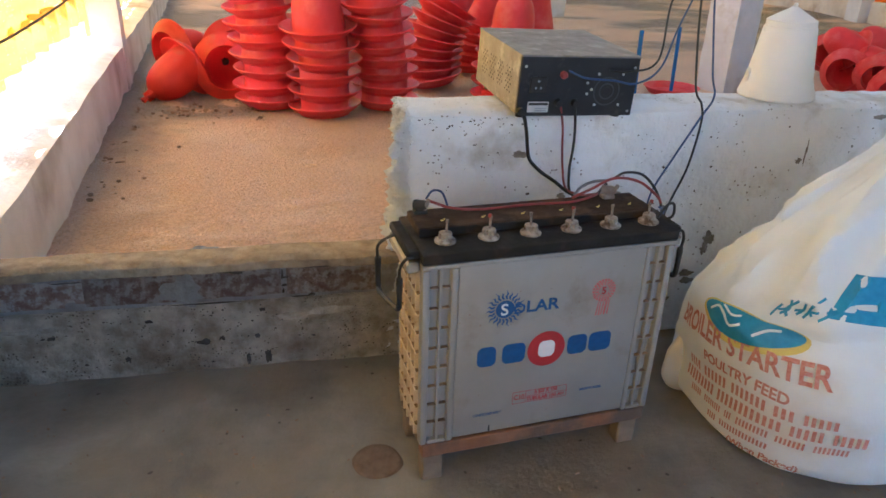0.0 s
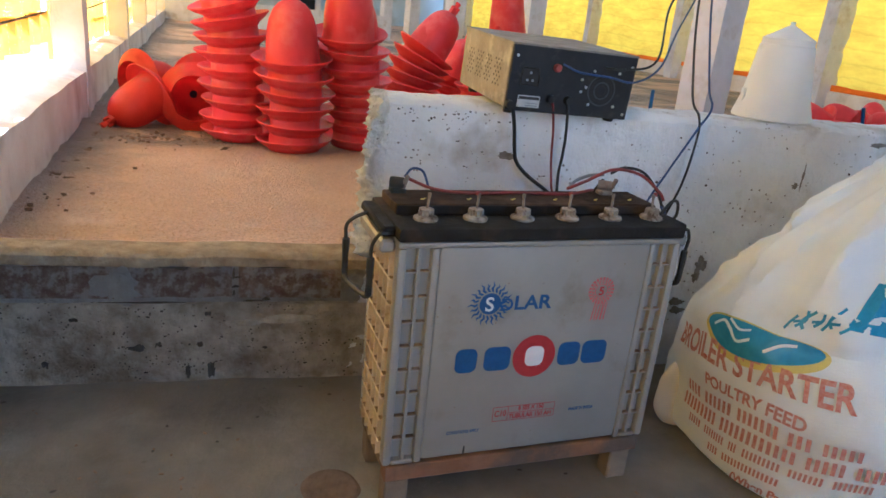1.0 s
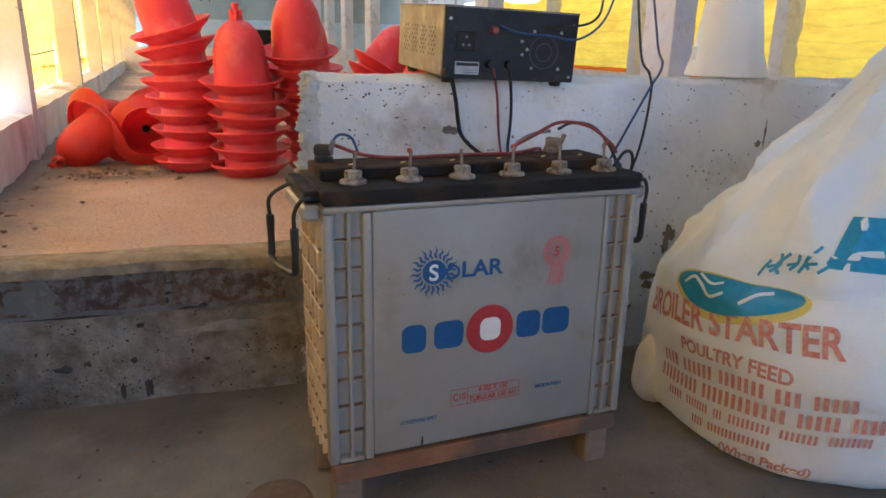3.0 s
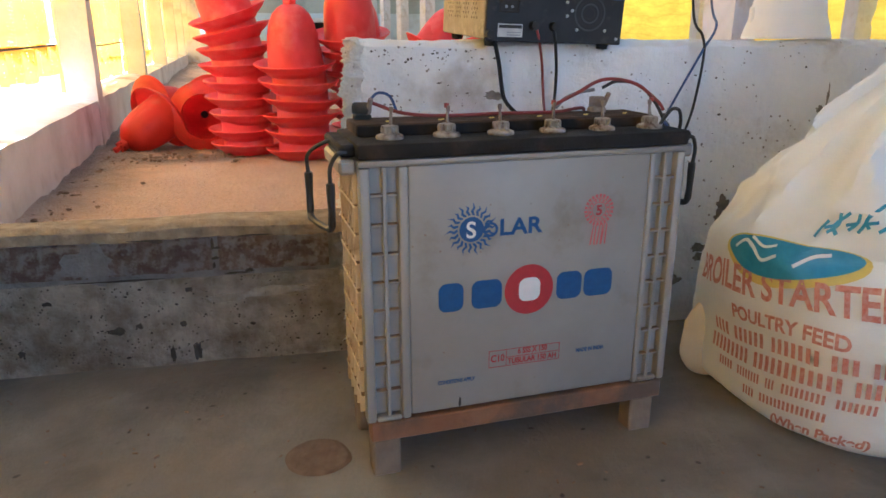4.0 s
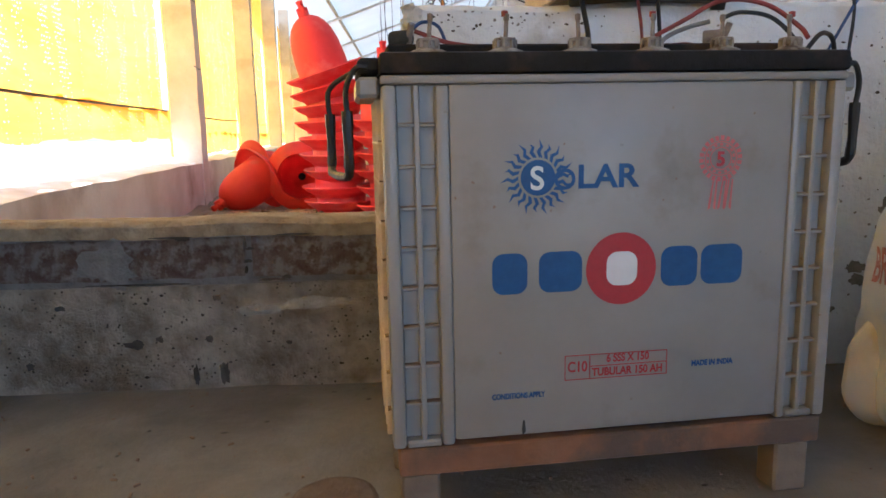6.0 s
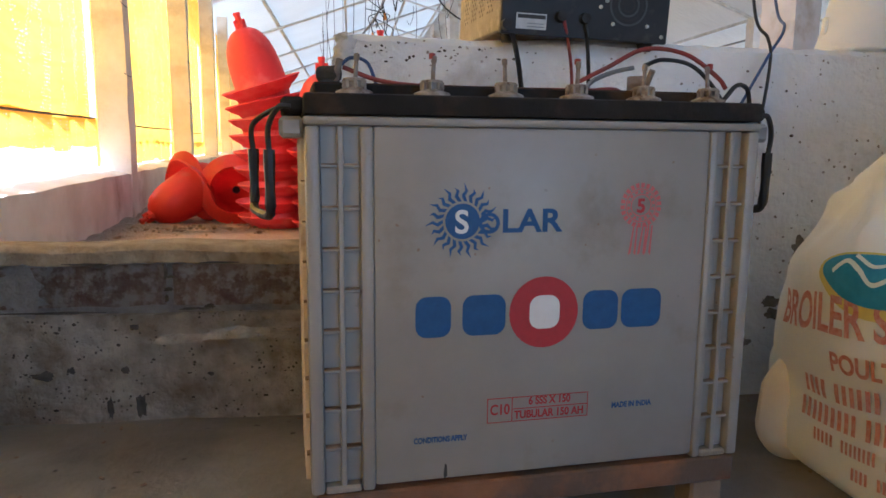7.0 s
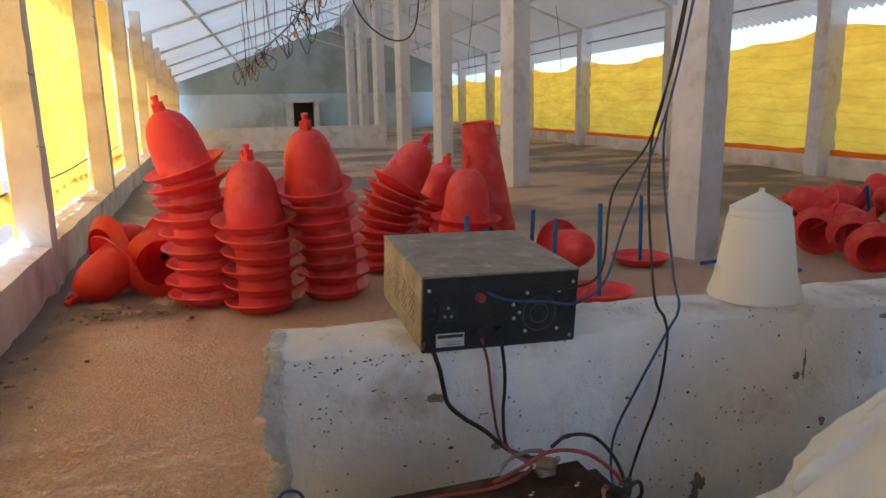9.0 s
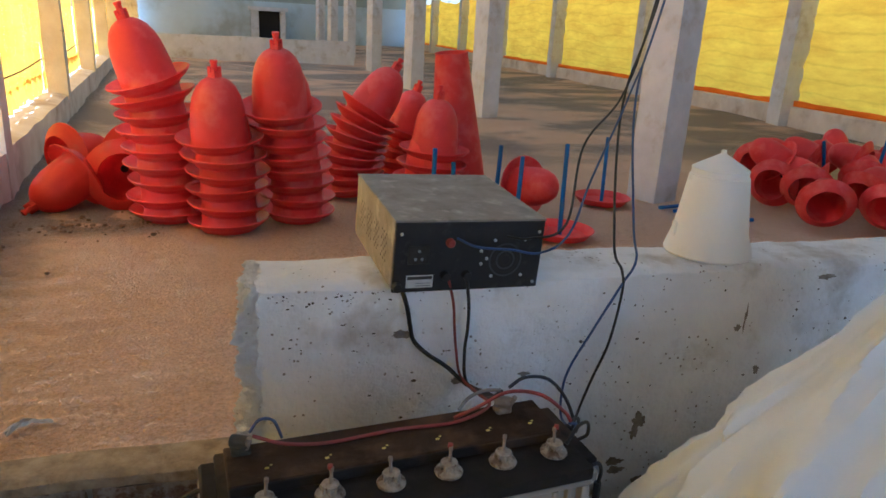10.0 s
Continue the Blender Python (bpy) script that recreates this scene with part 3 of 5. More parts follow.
bm = boxes((2.4, WALL_Y, 0.0, 7.45, WALL_Y + 0.165, WALL_TOP), bevel=0.012)
tagged(part("wall_north_far", bm, "whitewash"), "low whitewashed plaster wall running on to the side", "wall", kind="structure")

kerb = thing("wall_kerb", "low brick kerb with crumbling lime plaster", "kerb", kind="structure")


def crumble(p):
    q = p.copy()
    front = 1 if p.y < WALL_Y + 0.04 else 0
    q.y += front * (0.006 * nz(p.x, p.y, p.z, 9) + 0.004 * nz(p.x, p.y, p.z, 28) + 0.01 * max(0, nz(p.x, 3, p.z, 6)) - 0.004)
    q.z += 0.004 * nz(p.x, p.y, 1, 7) * (1 if p.z > 0.1 else 0)
    return q


def cap(p):
    q = p.copy()
    q.z += 0.005 * nz(p.x, p.y, 0, 6) - (0.008 if p.z > 0.28 and (p.y < WALL_Y + 0.006 or p.y > WALL_Y + 0.085) else 0)
    q.y += 0.005 * nz(p.x, 2, p.z, 7)
    return q


part("plaster_foot", grid_box(-0.86, WALL_Y - 0.004, 0.0, 0.36, WALL_Y + 0.088, 0.182, 0.012, crumble), "dirtywhite", kerb, "stained crumbling plaster", True)
part("mortar_core", grid_box(-0.86, WALL_Y + 0.011, 0.17, 0.36, WALL_Y + 0.086, 0.272, 0.014, crumble), "mortar", kerb, smooth=True)
part("cap", grid_box(-0.86, WALL_Y - 0.002, 0.264, 0.362, WALL_Y + 0.09, 0.293, 0.0125, cap), "kerbcap", kerb, "tan worn mortar cap", True)


def kerb_face(x, z):
    return crumble(Vector((x, WALL_Y - 0.004, z))).y - 0.002


rnd = random.Random(33)
spots = []
for i in range(170):
    s_ = 0.0009 + 0.0034 * rnd.random() ** 5
    spots.append((rnd.uniform(-0.8, 0.33), rnd.uniform(0.006, 0.175), s_ * rnd.uniform(1, 2.6), s_ * rnd.uniform(0.6, 1.3)))
tagged(part("plaster_pits", marks(spots, 5.0, kerb_face), "pitdark", kerb), "", "", kind="stuff")
for x, z, w, h in ((0.027, 0.024, 0.013, 0.03), (-0.022, 0.024, 0.008, 0.026), (-0.122, 0.083, 0.024, 0.011), (-0.079, 0.092, 0.009, 0.008), (0.022, 0.16, 0.012, 0.007), (0.004, 0.088, 0.010, 0.009), (-0.30, 0.05, 0.010, 0.010), (-0.24, 0.15, 0.014, 0.006), (-0.46, 0.12, 0.014, 0.007)):
    part("plaster_hole", marks([(x, z, w, h)], x * 9, kerb_face, 18), "pitdark", kerb, "dark hole in the kerb")
for x, z, w, h in ((-0.105, 0.1865, 0.12, 0.0032), (0.122, 0.189, 0.045, 0.0035), (0.142, 0.193, 0.014, 0.006), (-0.62, 0.187, 0.10, 0.003), (0.16, 0.266, 0.05, 0.003), (-0.05, 0.265, 0.06, 0.0028), (-0.03, 0.262, 0.02, 0.005), (0.074, 0.249, 0.005, 0.02), (0.082, 0.243, 0.012, 0.004), (0.078, 0.222, 0.012, 0.005), (0.074, 0.206, 0.005, 0.010), (-0.40, 0.262, 0.05, 0.003)):
    part("crack", marks([(x, z, w, h)], x * 5, lambda a, b: WALL_Y - 0.006, 20), "pitdark", kerb, "dark crack in the kerb")
for x, z, w, h in ((0.20, 0.146, 0.12, 0.016), (0.10, 0.136, 0.07, 0.014), (0.285, 0.158, 0.05, 0.010), (-0.50, 0.145, 0.09, 0.012)):
    part("lime_patch", marks([(x, z, w, h)], x * 3, kerb_face, 22), "cream_lime", kerb, "crust of cream lime left on the plaster")
for x, z, w, h in ((-0.16, 0.222, 0.062, 0.056), (0.325, 0.22, 0.035, 0.06)):
    part("mortar_lump", marks([(x, z, w, h)], x * 5, lambda a, b: WALL_Y - 0.005, 30), "mortar", kerb, "smear of grey mortar on the bricks")


def brick_mesh(seed, length):
    def mv(p):
        q = p.copy()
        q += 0.0035 * Vector((nz(p.x, p.y, p.z + seed, 18), nz(p.x + seed, p.y, p.z, 18), nz(p.x, p.y + seed, p.z, 18)))
        return q
    return mesh_of(grid_box(-length / 2, 0, 0, length / 2, 0.08, 0.068, 0.02, mv), "brick", True, "brick")


# ---- left side of the shed ----
LEFT = pose(-0.66, 2.5, 0, 0, 0, 5.6)
LX0 = -0.26


def soft_wall(p):
    q = p.copy()
    q.x += 0.008 * nz(p.x, p.y, p.z, 2.5) + 0.004 * nz(p.x, p.y, p.z, 9)
    q.z += (0.008 * nz(p.x, p.y, 2, 3) - (0.02 if p.x > -0.02 else 0)) * (1 if p.z > 0.2 else 0)
    return q


bm = grid_box(LX0, -6.2, -0.12, 0.0, 29.6, 0.30, 0.09, soft_wall)
tagged(part("wall_west", bm, "lowwall", smooth=True, m=LEFT), "low plastered side wall below the curtains", "wall", kind="structure")


def pillar(name, w, d, h, m, label, mat="pillar", taper=0.0):
    def mv(p):
        q = p.copy()
        q += 0.006 * Vector((nz(p.x, p.y, p.z, 6), nz(p.y, p.x, p.z, 6), 0))
        k = 1 - taper * p.z
        return Vector((q.x * k, q.y * k, q.z))
    ob = part(name, grid_box(-w / 2, -d / 2, -0.05, w / 2, d / 2, h, 0.06, mv), mat, smooth=True, m=m)
    return tagged(ob, label, "pillar", group=name + " row")


LEFT_YS = [-5.8, -2.9, -0.4, 2.86, 5.8, 8.7, 11.6, 14.5, 17.4, 20.3, 23.2, 26.1, 29.0]
for i, y in enumerate(LEFT_YS):
    pillar("side_pillar", 0.17, 0.18, 2.68, LEFT @ pose(-0.075, y, 0), "chipped whitewashed side pillar standing in the low wall", "lowwall")


def left_curtain(y0, y1, seed):
    top = 2.45 + 0.05 * nz(y0, seed, 0, 3)
    drop = 0.12 if y0 > 2.8 or y0 < -1.0 else 0.0

    def f(u, v):
        y = y0 + (y1 - y0) * u
        z = 0.58 - drop + 0.02 * nz(y, seed, 0, 2) + (top - 0.58 + drop) * v - 0.18 * v * math.sin(math.pi * u) * 0.5
        x = -0.20 + 0.018 * math.sin(y * 19 + 2 * nz(y, z, seed, 1.5)) * (0.4 + 0.6 * v) + 0.03 * nz(y, z, seed, 1.2)
        return (x, y, z)
    ob = thing("mesh_curtain", "yellow plastic mesh curtain hung between side pillars, sunlit", "curtain", LEFT, group="west side curtains")
    part("sheet", sheet(60, 24, f), "net", ob, smooth=True)

    def hem(u, v):
        y = y0 + (y1 - y0) * u
        z = 0.43 - drop + 0.03 * nz(y, seed, 4, 3) + 0.17 * v
        return (-0.195 + 0.02 * math.sin(y * 23) + 0.02 * nz(y, z, seed, 2), y, z)
    part("hem", sheet(60, 4, hem), "net", ob, "frayed open net along the bottom", True)
    part("cord", tube([(-0.185, y0, 0.595), (-0.16, (y0 + y1) / 2, 0.585 + 0.02 * nz(y0, 1, 1)), (-0.185, y1, 0.60)], 0.006, 5), "muck", ob, "dark rolled seam cord")


# unseen curtain added in a gap of the front wall, for warm fill light
left_curtain(-2.71, -1.59, 11.0)
for i in range(2, len(LEFT_YS) - 1):
    left_curtain(LEFT_YS[i] + 0.06, LEFT_YS[i + 1] - 0.06, 10.0 + i)
for y in LEFT_YS[1:5]:
    for z in (0.85, 1.25, 1.9):
        tie = tube([(0.005, y - 0.11, z + 0.01), (0.012, y - 0.04, z), (0.012, y + 0.04, z + 0.004), (0.0, y + 0.11, z + 0.02)], 0.0035, 5)
        tagged(part("tie_wire", tie, "wiregrey", m=LEFT), "thin dark wire tied round a side pillar", "wire", group="tie wires")

# ---- right side of the shed ----
RX = 7.42
bm = boxes((RX, -3.6, -0.12, RX + 0.2, 32.0, 0.30), bevel=0.02)
tagged(part("wall_east", bm, "lowwall"), "low plastered wall below the far curtains", "wall", kind="structure")
RIGHT_YS = [-2.3, 1.4, 5.1, 8.8, 12.5, 16.3, 20.0, 23.7, 27.4, 31.0]
for y in RIGHT_YS:
    pillar("far_side_pillar", 0.26, 0.24, 2.7, pose(RX - 0.02, y, 0), "whitewashed pillar against the yellow curtain")


def right_curtain(y0, y1, seed):
    def f(u, v):
        y = y0 + (y1 - y0) * u
        sag = 0.16 * math.sin(math.pi * u) + 0.06 * nz(y, seed, 0, 1.5)
        z = 0.24 + (1.98 - sag - 0.24) * v
        x = RX + 0.10 + 0.05 * nz(y, z * 2.2, seed, 1.6) + 0.03 * math.sin(z * 24 + 4 * nz(y, z, seed, 1.0)) * nz(y, z, seed + 3, 1.1) + 0.02 * nz(y, z * 3, seed, 5)
        return (x, y, z)
    ob = thing("sheet_curtain", "creased yellow plastic sheet hung along the far side", "curtain", group="east side curtains")
    part("sheet", sheet(36, 36, f), "curtain", ob, smooth=True)
    part("hem", sheet(30, 2, lambda u, v: (RX + 0.035 + 0.02 * nz(u * 4, seed, 0), y0 + (y1 - y0) * u, 0.303 + 0.02 * (1 + nz(u * 4, 1, seed, 2)) * v + 0.05 * v)), "orangehem", ob,
         "orange bottom edge", True)


# side walls out of view, added to hold light off the front bay
tagged(part("wall_west_front", boxes((LX0, -6.2, 0.31, -0.06, -2.65, 2.85), (LX0, -1.65, 0.31, -0.06, -0.5, 2.85)), "whitewash", m=LEFT), "unseen whitewashed side wall added to dim the front bay", "wall", kind="structure")
tagged(part("wall_east_front", boxes((RX + 0.01, -3.6, 0.305, RX + 0.19, 1.25, 2.6)), "whitewash"), "unseen whitewashed side wall added to dim the front bay", "wall", kind="structure")
for i in range(1, len(RIGHT_YS) - 1):
    right_curtain(RIGHT_YS[i] + 0.02, RIGHT_YS[i + 1] - 0.02, 30.0 + i)
bm = boxes((RX - 0.015, -3.6, 2.36, RX + 0.015, 32.0, 2.39))
tagged(part("side_rail", bm, "wiregrey"), "thin dark rail along the open side", "rail", kind="structure")

# ---- inner pillars, partition, end walls ----
for y in (1.4 - 3.7, 5.08, 8.8, 12.5, 16.3, 20.0, 23.7, 27.4):
    pillar("centre_pillar", 0.24, 0.24, 4.3, pose(3.12, y, 0, 0, 0, 20), "square white concrete pillar under the roof ridge")
bm = grid_box(-2.2, 18.2, 0.0, 2.98, 18.4, 0.58, 0.12, lambda p: p + Vector((0, 0.01 * nz(p.x, 0, p.z, 3), 0.02 * nz(p.x, 1, 0, 1))))
tagged(part("wall_partition", bm, "pillar", smooth=True), "low whitewashed partition across the shed", "wall", kind="structure")
bm = boxes((-3.9, 32.0, -0.1, 7.7, 32.2, 1.62))
tagged(part("wall_end", bm, "endwall"), "pale blue end wall at the far end", "wall", kind="structure")
bm = boxes((-3.9, 32.0, 1.625, 7.7, 32.2, 2.72))
vs = [bm.verts.new(c) for c in ((-3.9, 32.0, 2.72), (7.7, 32.0, 2.72), (3.12, 32.0, 4.5), (-3.9, 32.2, 2.72), (7.7, 32.2, 2.72), (3.12, 32.2, 4.5))]
for f in ((0, 1, 2), (5, 4, 3), (0, 2, 5, 3), (1, 4, 5, 2)):
    bm.faces.new([vs[i] for i in f])
tagged(part("wall_gable", bm, "gable"), "grey-green gable over the far end wall", "wall", kind="structure")
# closing wall behind the camera; its added doorway is sized to light the foreground
bm = boxes((-2.0, -3.8, -0.1, 0.9, -3.6, 2.72), (4.3, -3.8, -0.1, 7.7, -3.6, 2.72), (0.9, -3.8, 2.3, 4.3, -3.6, 2.72))
tagged(part("wall_south", bm, "whitewash"), "unseen whitewashed wall added behind, with a wide doorway for fill light", "wall", kind="structure")
cab = thing("brick_platform", "white box-like platform with a dark opening by the end wall", "platform")
part("body", boxes((0.75, 31.0, 0.0, 1.05, 31.9, 1.25), (1.9, 31.0, 0.0, 2.1, 31.9, 1.25), (0.65, 30.9, 1.25, 2.2, 31.95, 1.4), (1.05, 31.85, 0.0, 1.9, 31.9, 1.25)), "pillar", cab)
# black block set in the recess to stand for its shade
part("opening", boxes((1.05, 31.75, 0.02, 1.9, 31.84, 1.24)), "inkblack", cab)

# ---- roof ----
def roof_slope(x_eave, x_ridge, z_eave, z_ridge, y0, y1, skew=False):
    """A corrugated slope; skew lets its eave follow the west wall, which runs at a slight angle."""
    def f(u, v):
        y = y0 + (y1 - y0) * v
        low = -1.38 - 0.098 * (y - 2.5) if skew else x_eave
        x = low + (x_ridge - low) * u
        return (x, y, z_eave + (z_ridge - z_eave) * (x - x_eave) / (x_ridge - x_eave) + 0.028 * math.sin(2 * math.pi * y / 0.15))
    return sheet(3, int((y1 - y0) / 0.15 * 6), f)


tagged(part("ceiling_west", roof_slope(-3.3, 3.16, 2.25, 4.5, 3.0, 32.4, True), "fibre", smooth=True), "pale translucent corrugated roof sheets seen from below", "roof", kind="structure")
tagged(part("ceiling_front", roof_slope(-3.3, 3.16, 2.27, 4.52, -4.4, 3.15, True), "roof", smooth=True), "grey corrugated roof sheets over the front bay", "roof", kind="structure")
tagged(part("ceiling_east", roof_slope(8.6, 3.08, 2.30, 4.5, 3.0, 32.4), "fibredim", smooth=True), "grey corrugated roof sheets seen from below", "roof", kind="structure")
tagged(part("ceiling_front_east", roof_slope(8.6, 3.08, 2.32, 4.52, -4.4, 3.15), "roof", smooth=True), "grey corrugated roof sheets over the front bay", "roof", kind="structure")


def roof_z(x):
    return 2.25 + (x + 3.3) / 6.46 * 2.25 if x < 3.12 else 2.30 + (8.6 - x) / 5.5 * 2.2


for x in (-1.1, 0.3, 1.7, 2.9, 3.4, 4.7, 6.0, 7.4):
    tagged(part("purlin", boxes((x - 0.025, -4.3, roof_z(x) - 0.11, x + 0.025, 32.3, roof_z(x) - 0.05)), "beam"), "steel tube purlin under the roof", "purlin", group="purlins",
           kind="structure")
for y in (5.1, 8.8, 12.5, 16.3, 20.0, 23.7, 27.4):
    truss = thing("roof_truss", "light steel tube rafters from pillar to eaves", "truss", kind="structure")
    part("rafter", tube([(-0.85 - 0.098 * (y - 2.5), y, roof_z(-0.85 - 0.098 * (y - 2.5)) - 0.14), (3.12, y, 4.33)], 0.03, 6, steps=1), "beam", truss)
    part("rafter", tube([(7.4, y, roof_z(7.4) - 0.14), (3.12, y, 4.33)], 0.03, 6, steps=1), "beam", truss)
    part("brace", tube([(3.12, y, 3.1), (1.2, y, roof_z(1.2) - 0.16)], 0.02, 6, steps=1), "beam", truss)
    part("brace", tube([(3.12, y, 3.1), (5.0, y, roof_z(5.0) - 0.16)], 0.02, 6, steps=1), "beam", truss)


# ---- battery on its stand ----
BATT = pose(0.33, 1.601, 0.0, 0, 0, 5.3)
W, D, Z0, Z1 = 0.503, 0.178, 0.094, 0.487
battery = thing("storage_battery", "white solar battery with grimy black lid on a low stand", "battery", BATT)


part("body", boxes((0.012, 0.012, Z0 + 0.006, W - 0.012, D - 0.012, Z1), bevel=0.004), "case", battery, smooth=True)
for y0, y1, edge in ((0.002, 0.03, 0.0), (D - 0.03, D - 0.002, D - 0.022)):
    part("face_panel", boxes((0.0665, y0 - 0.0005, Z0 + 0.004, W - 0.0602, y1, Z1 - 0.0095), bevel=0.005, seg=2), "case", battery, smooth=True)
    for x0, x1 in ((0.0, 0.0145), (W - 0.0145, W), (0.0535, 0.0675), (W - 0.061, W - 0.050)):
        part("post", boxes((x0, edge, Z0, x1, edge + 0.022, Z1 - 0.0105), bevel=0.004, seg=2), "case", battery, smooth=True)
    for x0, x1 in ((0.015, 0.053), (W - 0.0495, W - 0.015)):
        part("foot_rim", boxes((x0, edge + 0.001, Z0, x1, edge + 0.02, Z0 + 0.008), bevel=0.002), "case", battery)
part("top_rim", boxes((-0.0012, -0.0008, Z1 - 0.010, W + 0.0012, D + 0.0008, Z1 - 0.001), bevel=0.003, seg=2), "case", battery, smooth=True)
RIB_Z = [0.1425 + 0.0421 * k for k in range(8)]
for k, z in enumerate(RIB_Z):
    for x0, x1 in ((0.0145, 0.0535), (W - 0.050, W - 0.0145)):
        rib = part("rib", boxes((x0, 0.004, z - 0.0017, x1, 0.014, z + 0.0017), bevel=0.001), "case", battery)
        part("dirt_line", boxes((x0 + 0.001, 0.0035, z + 0.0017, x1 - 0.001, 0.0118, z + 0.0026)), "dirtline", rib, "brown dirt on the rib")
for x in (0.0345, W - 0.0325):
    part("upright_rib", boxes((x - 0.003, 0.003, Z0 + 0.006, x + 0.003, 0.014, Z1 - 0.0105), bevel=0.001), "case", battery)
# the end face with its lattice, its cream made paler for light from the side
part("end_panel", boxes((0.003, 0.0215, Z0 + 0.003, 0.013, D - 0.02, Z1 - 0.02), bevel=0.002), "cream", battery, "cream end of the case, side light in its colour")
part("end_panel", boxes((W - 0.013, 0.02, Z0 + 0.003, W - 0.003, D - 0.02, Z1 - 0.02), bevel=0.002), "cream", battery, "cream end of the case, side light in its colour")
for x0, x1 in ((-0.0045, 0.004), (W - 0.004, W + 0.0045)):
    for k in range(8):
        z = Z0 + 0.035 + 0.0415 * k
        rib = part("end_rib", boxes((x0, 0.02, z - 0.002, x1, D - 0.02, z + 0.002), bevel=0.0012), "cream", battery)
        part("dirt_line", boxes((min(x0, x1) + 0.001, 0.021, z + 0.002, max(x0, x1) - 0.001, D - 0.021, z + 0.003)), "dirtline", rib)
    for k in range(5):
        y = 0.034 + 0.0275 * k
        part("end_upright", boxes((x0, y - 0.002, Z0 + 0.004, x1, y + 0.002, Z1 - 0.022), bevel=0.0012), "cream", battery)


def lid_shape():
    bm = boxes((-0.001, -0.003, Z1, W + 0.001, D + 0.003, Z1 + 0.021), bevel=0.004, seg=2)
    boxes((-0.022, 0.02, Z1 + 0.002, 0.002, D - 0.01, Z1 + 0.018), bm=bm, bevel=0.004)
    boxes((W - 0.002, 0.02, Z1 + 0.002, W + 0.022, D - 0.01, Z1 + 0.018), bm=bm, bevel=0.004)
    for k in range(20):
        x = 0.03 + k * 0.0235
        boxes((x, D - 0.004, Z1 + 0.002, x + 0.012, D + 0.007, Z1 + 0.021), bm=bm, bevel=0.002)
    return bm


lid = part("lid", lid_shape(), "lid", battery, "black lid with brown dirt", True)
part("lug", boxes((-0.024, 0.016, Z1 - 0.022, 0.0, D - 0.016, Z1 - 0.001), bevel=0.004), "case", battery, "white carrying lug")
part("lug", boxes((W, 0.016, Z1 - 0.022, W + 0.024, D - 0.016, Z1 - 0.001), bevel=0.004), "case", battery, "white carrying lug")
part("bar_front", boxes((0.013, 0.0725, Z1 + 0.021, W - 0.013, 0.0755, Z1 + 0.036), bevel=0.001), "lid", battery)
part("top_bar", boxes((0.012, 0.075, Z1 + 0.021, W - 0.012, D - 0.012, Z1 + 0.0375), bevel=0.002), "bar", battery, "raised black bar thick with brown dust")
for x in (0.06, 0.14, 0.22, 0.30, 0.38, 0.45):
    part("dust_crumb", boxes((x, 0.10, Z1 + 0.0375, x + 0.006, 0.104, Z1 + 0.0393), (x + 0.007, 0.106, Z1 + 0.0375, x + 0.011, 0.109, Z1 + 0.039), bevel=0.0008), "bagyellow", battery,
         "yellow dried residue")

plug_bm = lathe([(0.0, 0.0), (0.019, 0.0), (0.020, 0.002), (0.019, 0.005), (0.011, 0.008), (0.0085, 0.009), (0.0085, 0.015), (0.0115, 0.0155), (0.0115, 0.018), (0.006, 0.019), (0.0, 0.019)], 20)
plug_me = mesh_of(plug_bm, "plug", True, "vent_plug")
teeth = bmesh.new()
for k in range(8):
    a = 2 * math.pi * k / 8
    boxes((-0.0016, -0.0016, 0.006, 0.0016, 0.0016, 0.0165), bm=teeth)
    vs = teeth.verts[-8:]
    bmesh.ops.translate(teeth, verts=vs, vec=(0.0108 * math.cos(a), 0.0108 * math.sin(a), 0))
    teeth.verts.ensure_lookup_table()
teeth_me = mesh_of(teeth, "plug", False, "cage")
stem_me = mesh_of(lathe([(0.0, 0.018), (0.0024, 0.018), (0.0021, 0.036), (0.0030, 0.037), (0.0030, 0.043), (0.0, 0.044)], 10), "lead", True, "float_stem")
tip_me = mesh_of(lathe([(0.0, 0.0405), (0.0036, 0.0405), (0.0036, 0.046), (0.0, 0.047)], 10), "redknob", True, "float_tip")
for k in range(6):
    x = 0.053 + 0.0822 * k
    p = part("vent_plug", plug_me, "plug", battery, "dirty white vent plug", m=pose(x, 0.046, Z1 + 0.021, 0, 0, 31 * k))
    part("cage", teeth_me, "plug", p)
    part("float_stem", stem_me, "lead", p, m=pose(0, 0, 0, 3 * math.sin(k * 2.1), 4 * math.cos(k * 1.3), 0))
    if k in (1, 3, 5):
        part("float_tip", tip_me, "redknob", p, "worn red tip")

for x, y, mat in ((0.034, 0.150, "corroded"), (0.428, 0.148, "lead")):
    t = part("terminal", boxes((x - 0.013, y - 0.011, Z1 + 0.021, x + 0.013, y + 0.011, Z1 + 0.046), bevel=0.003), mat, battery, "corroded battery terminal")
    part("clamp", lathe([(0.0, -0.013), (0.0085, -0.013), (0.0095, -0.009), (0.0095, 0.009), (0.008, 0.013), (0.0, 0.013)], 14, m=pose(x, y, Z1 + 0.053, 90, 0, 60)), mat, t, smooth=True)
    part("bolt", lathe([(0.0, 0.0), (0.004, 0.0), (0.004, 0.026), (0.0, 0.027)], 8, m=pose(x + 0.007, y - 0.006, Z1 + 0.045, 25, 10, 0)), "lead", t)

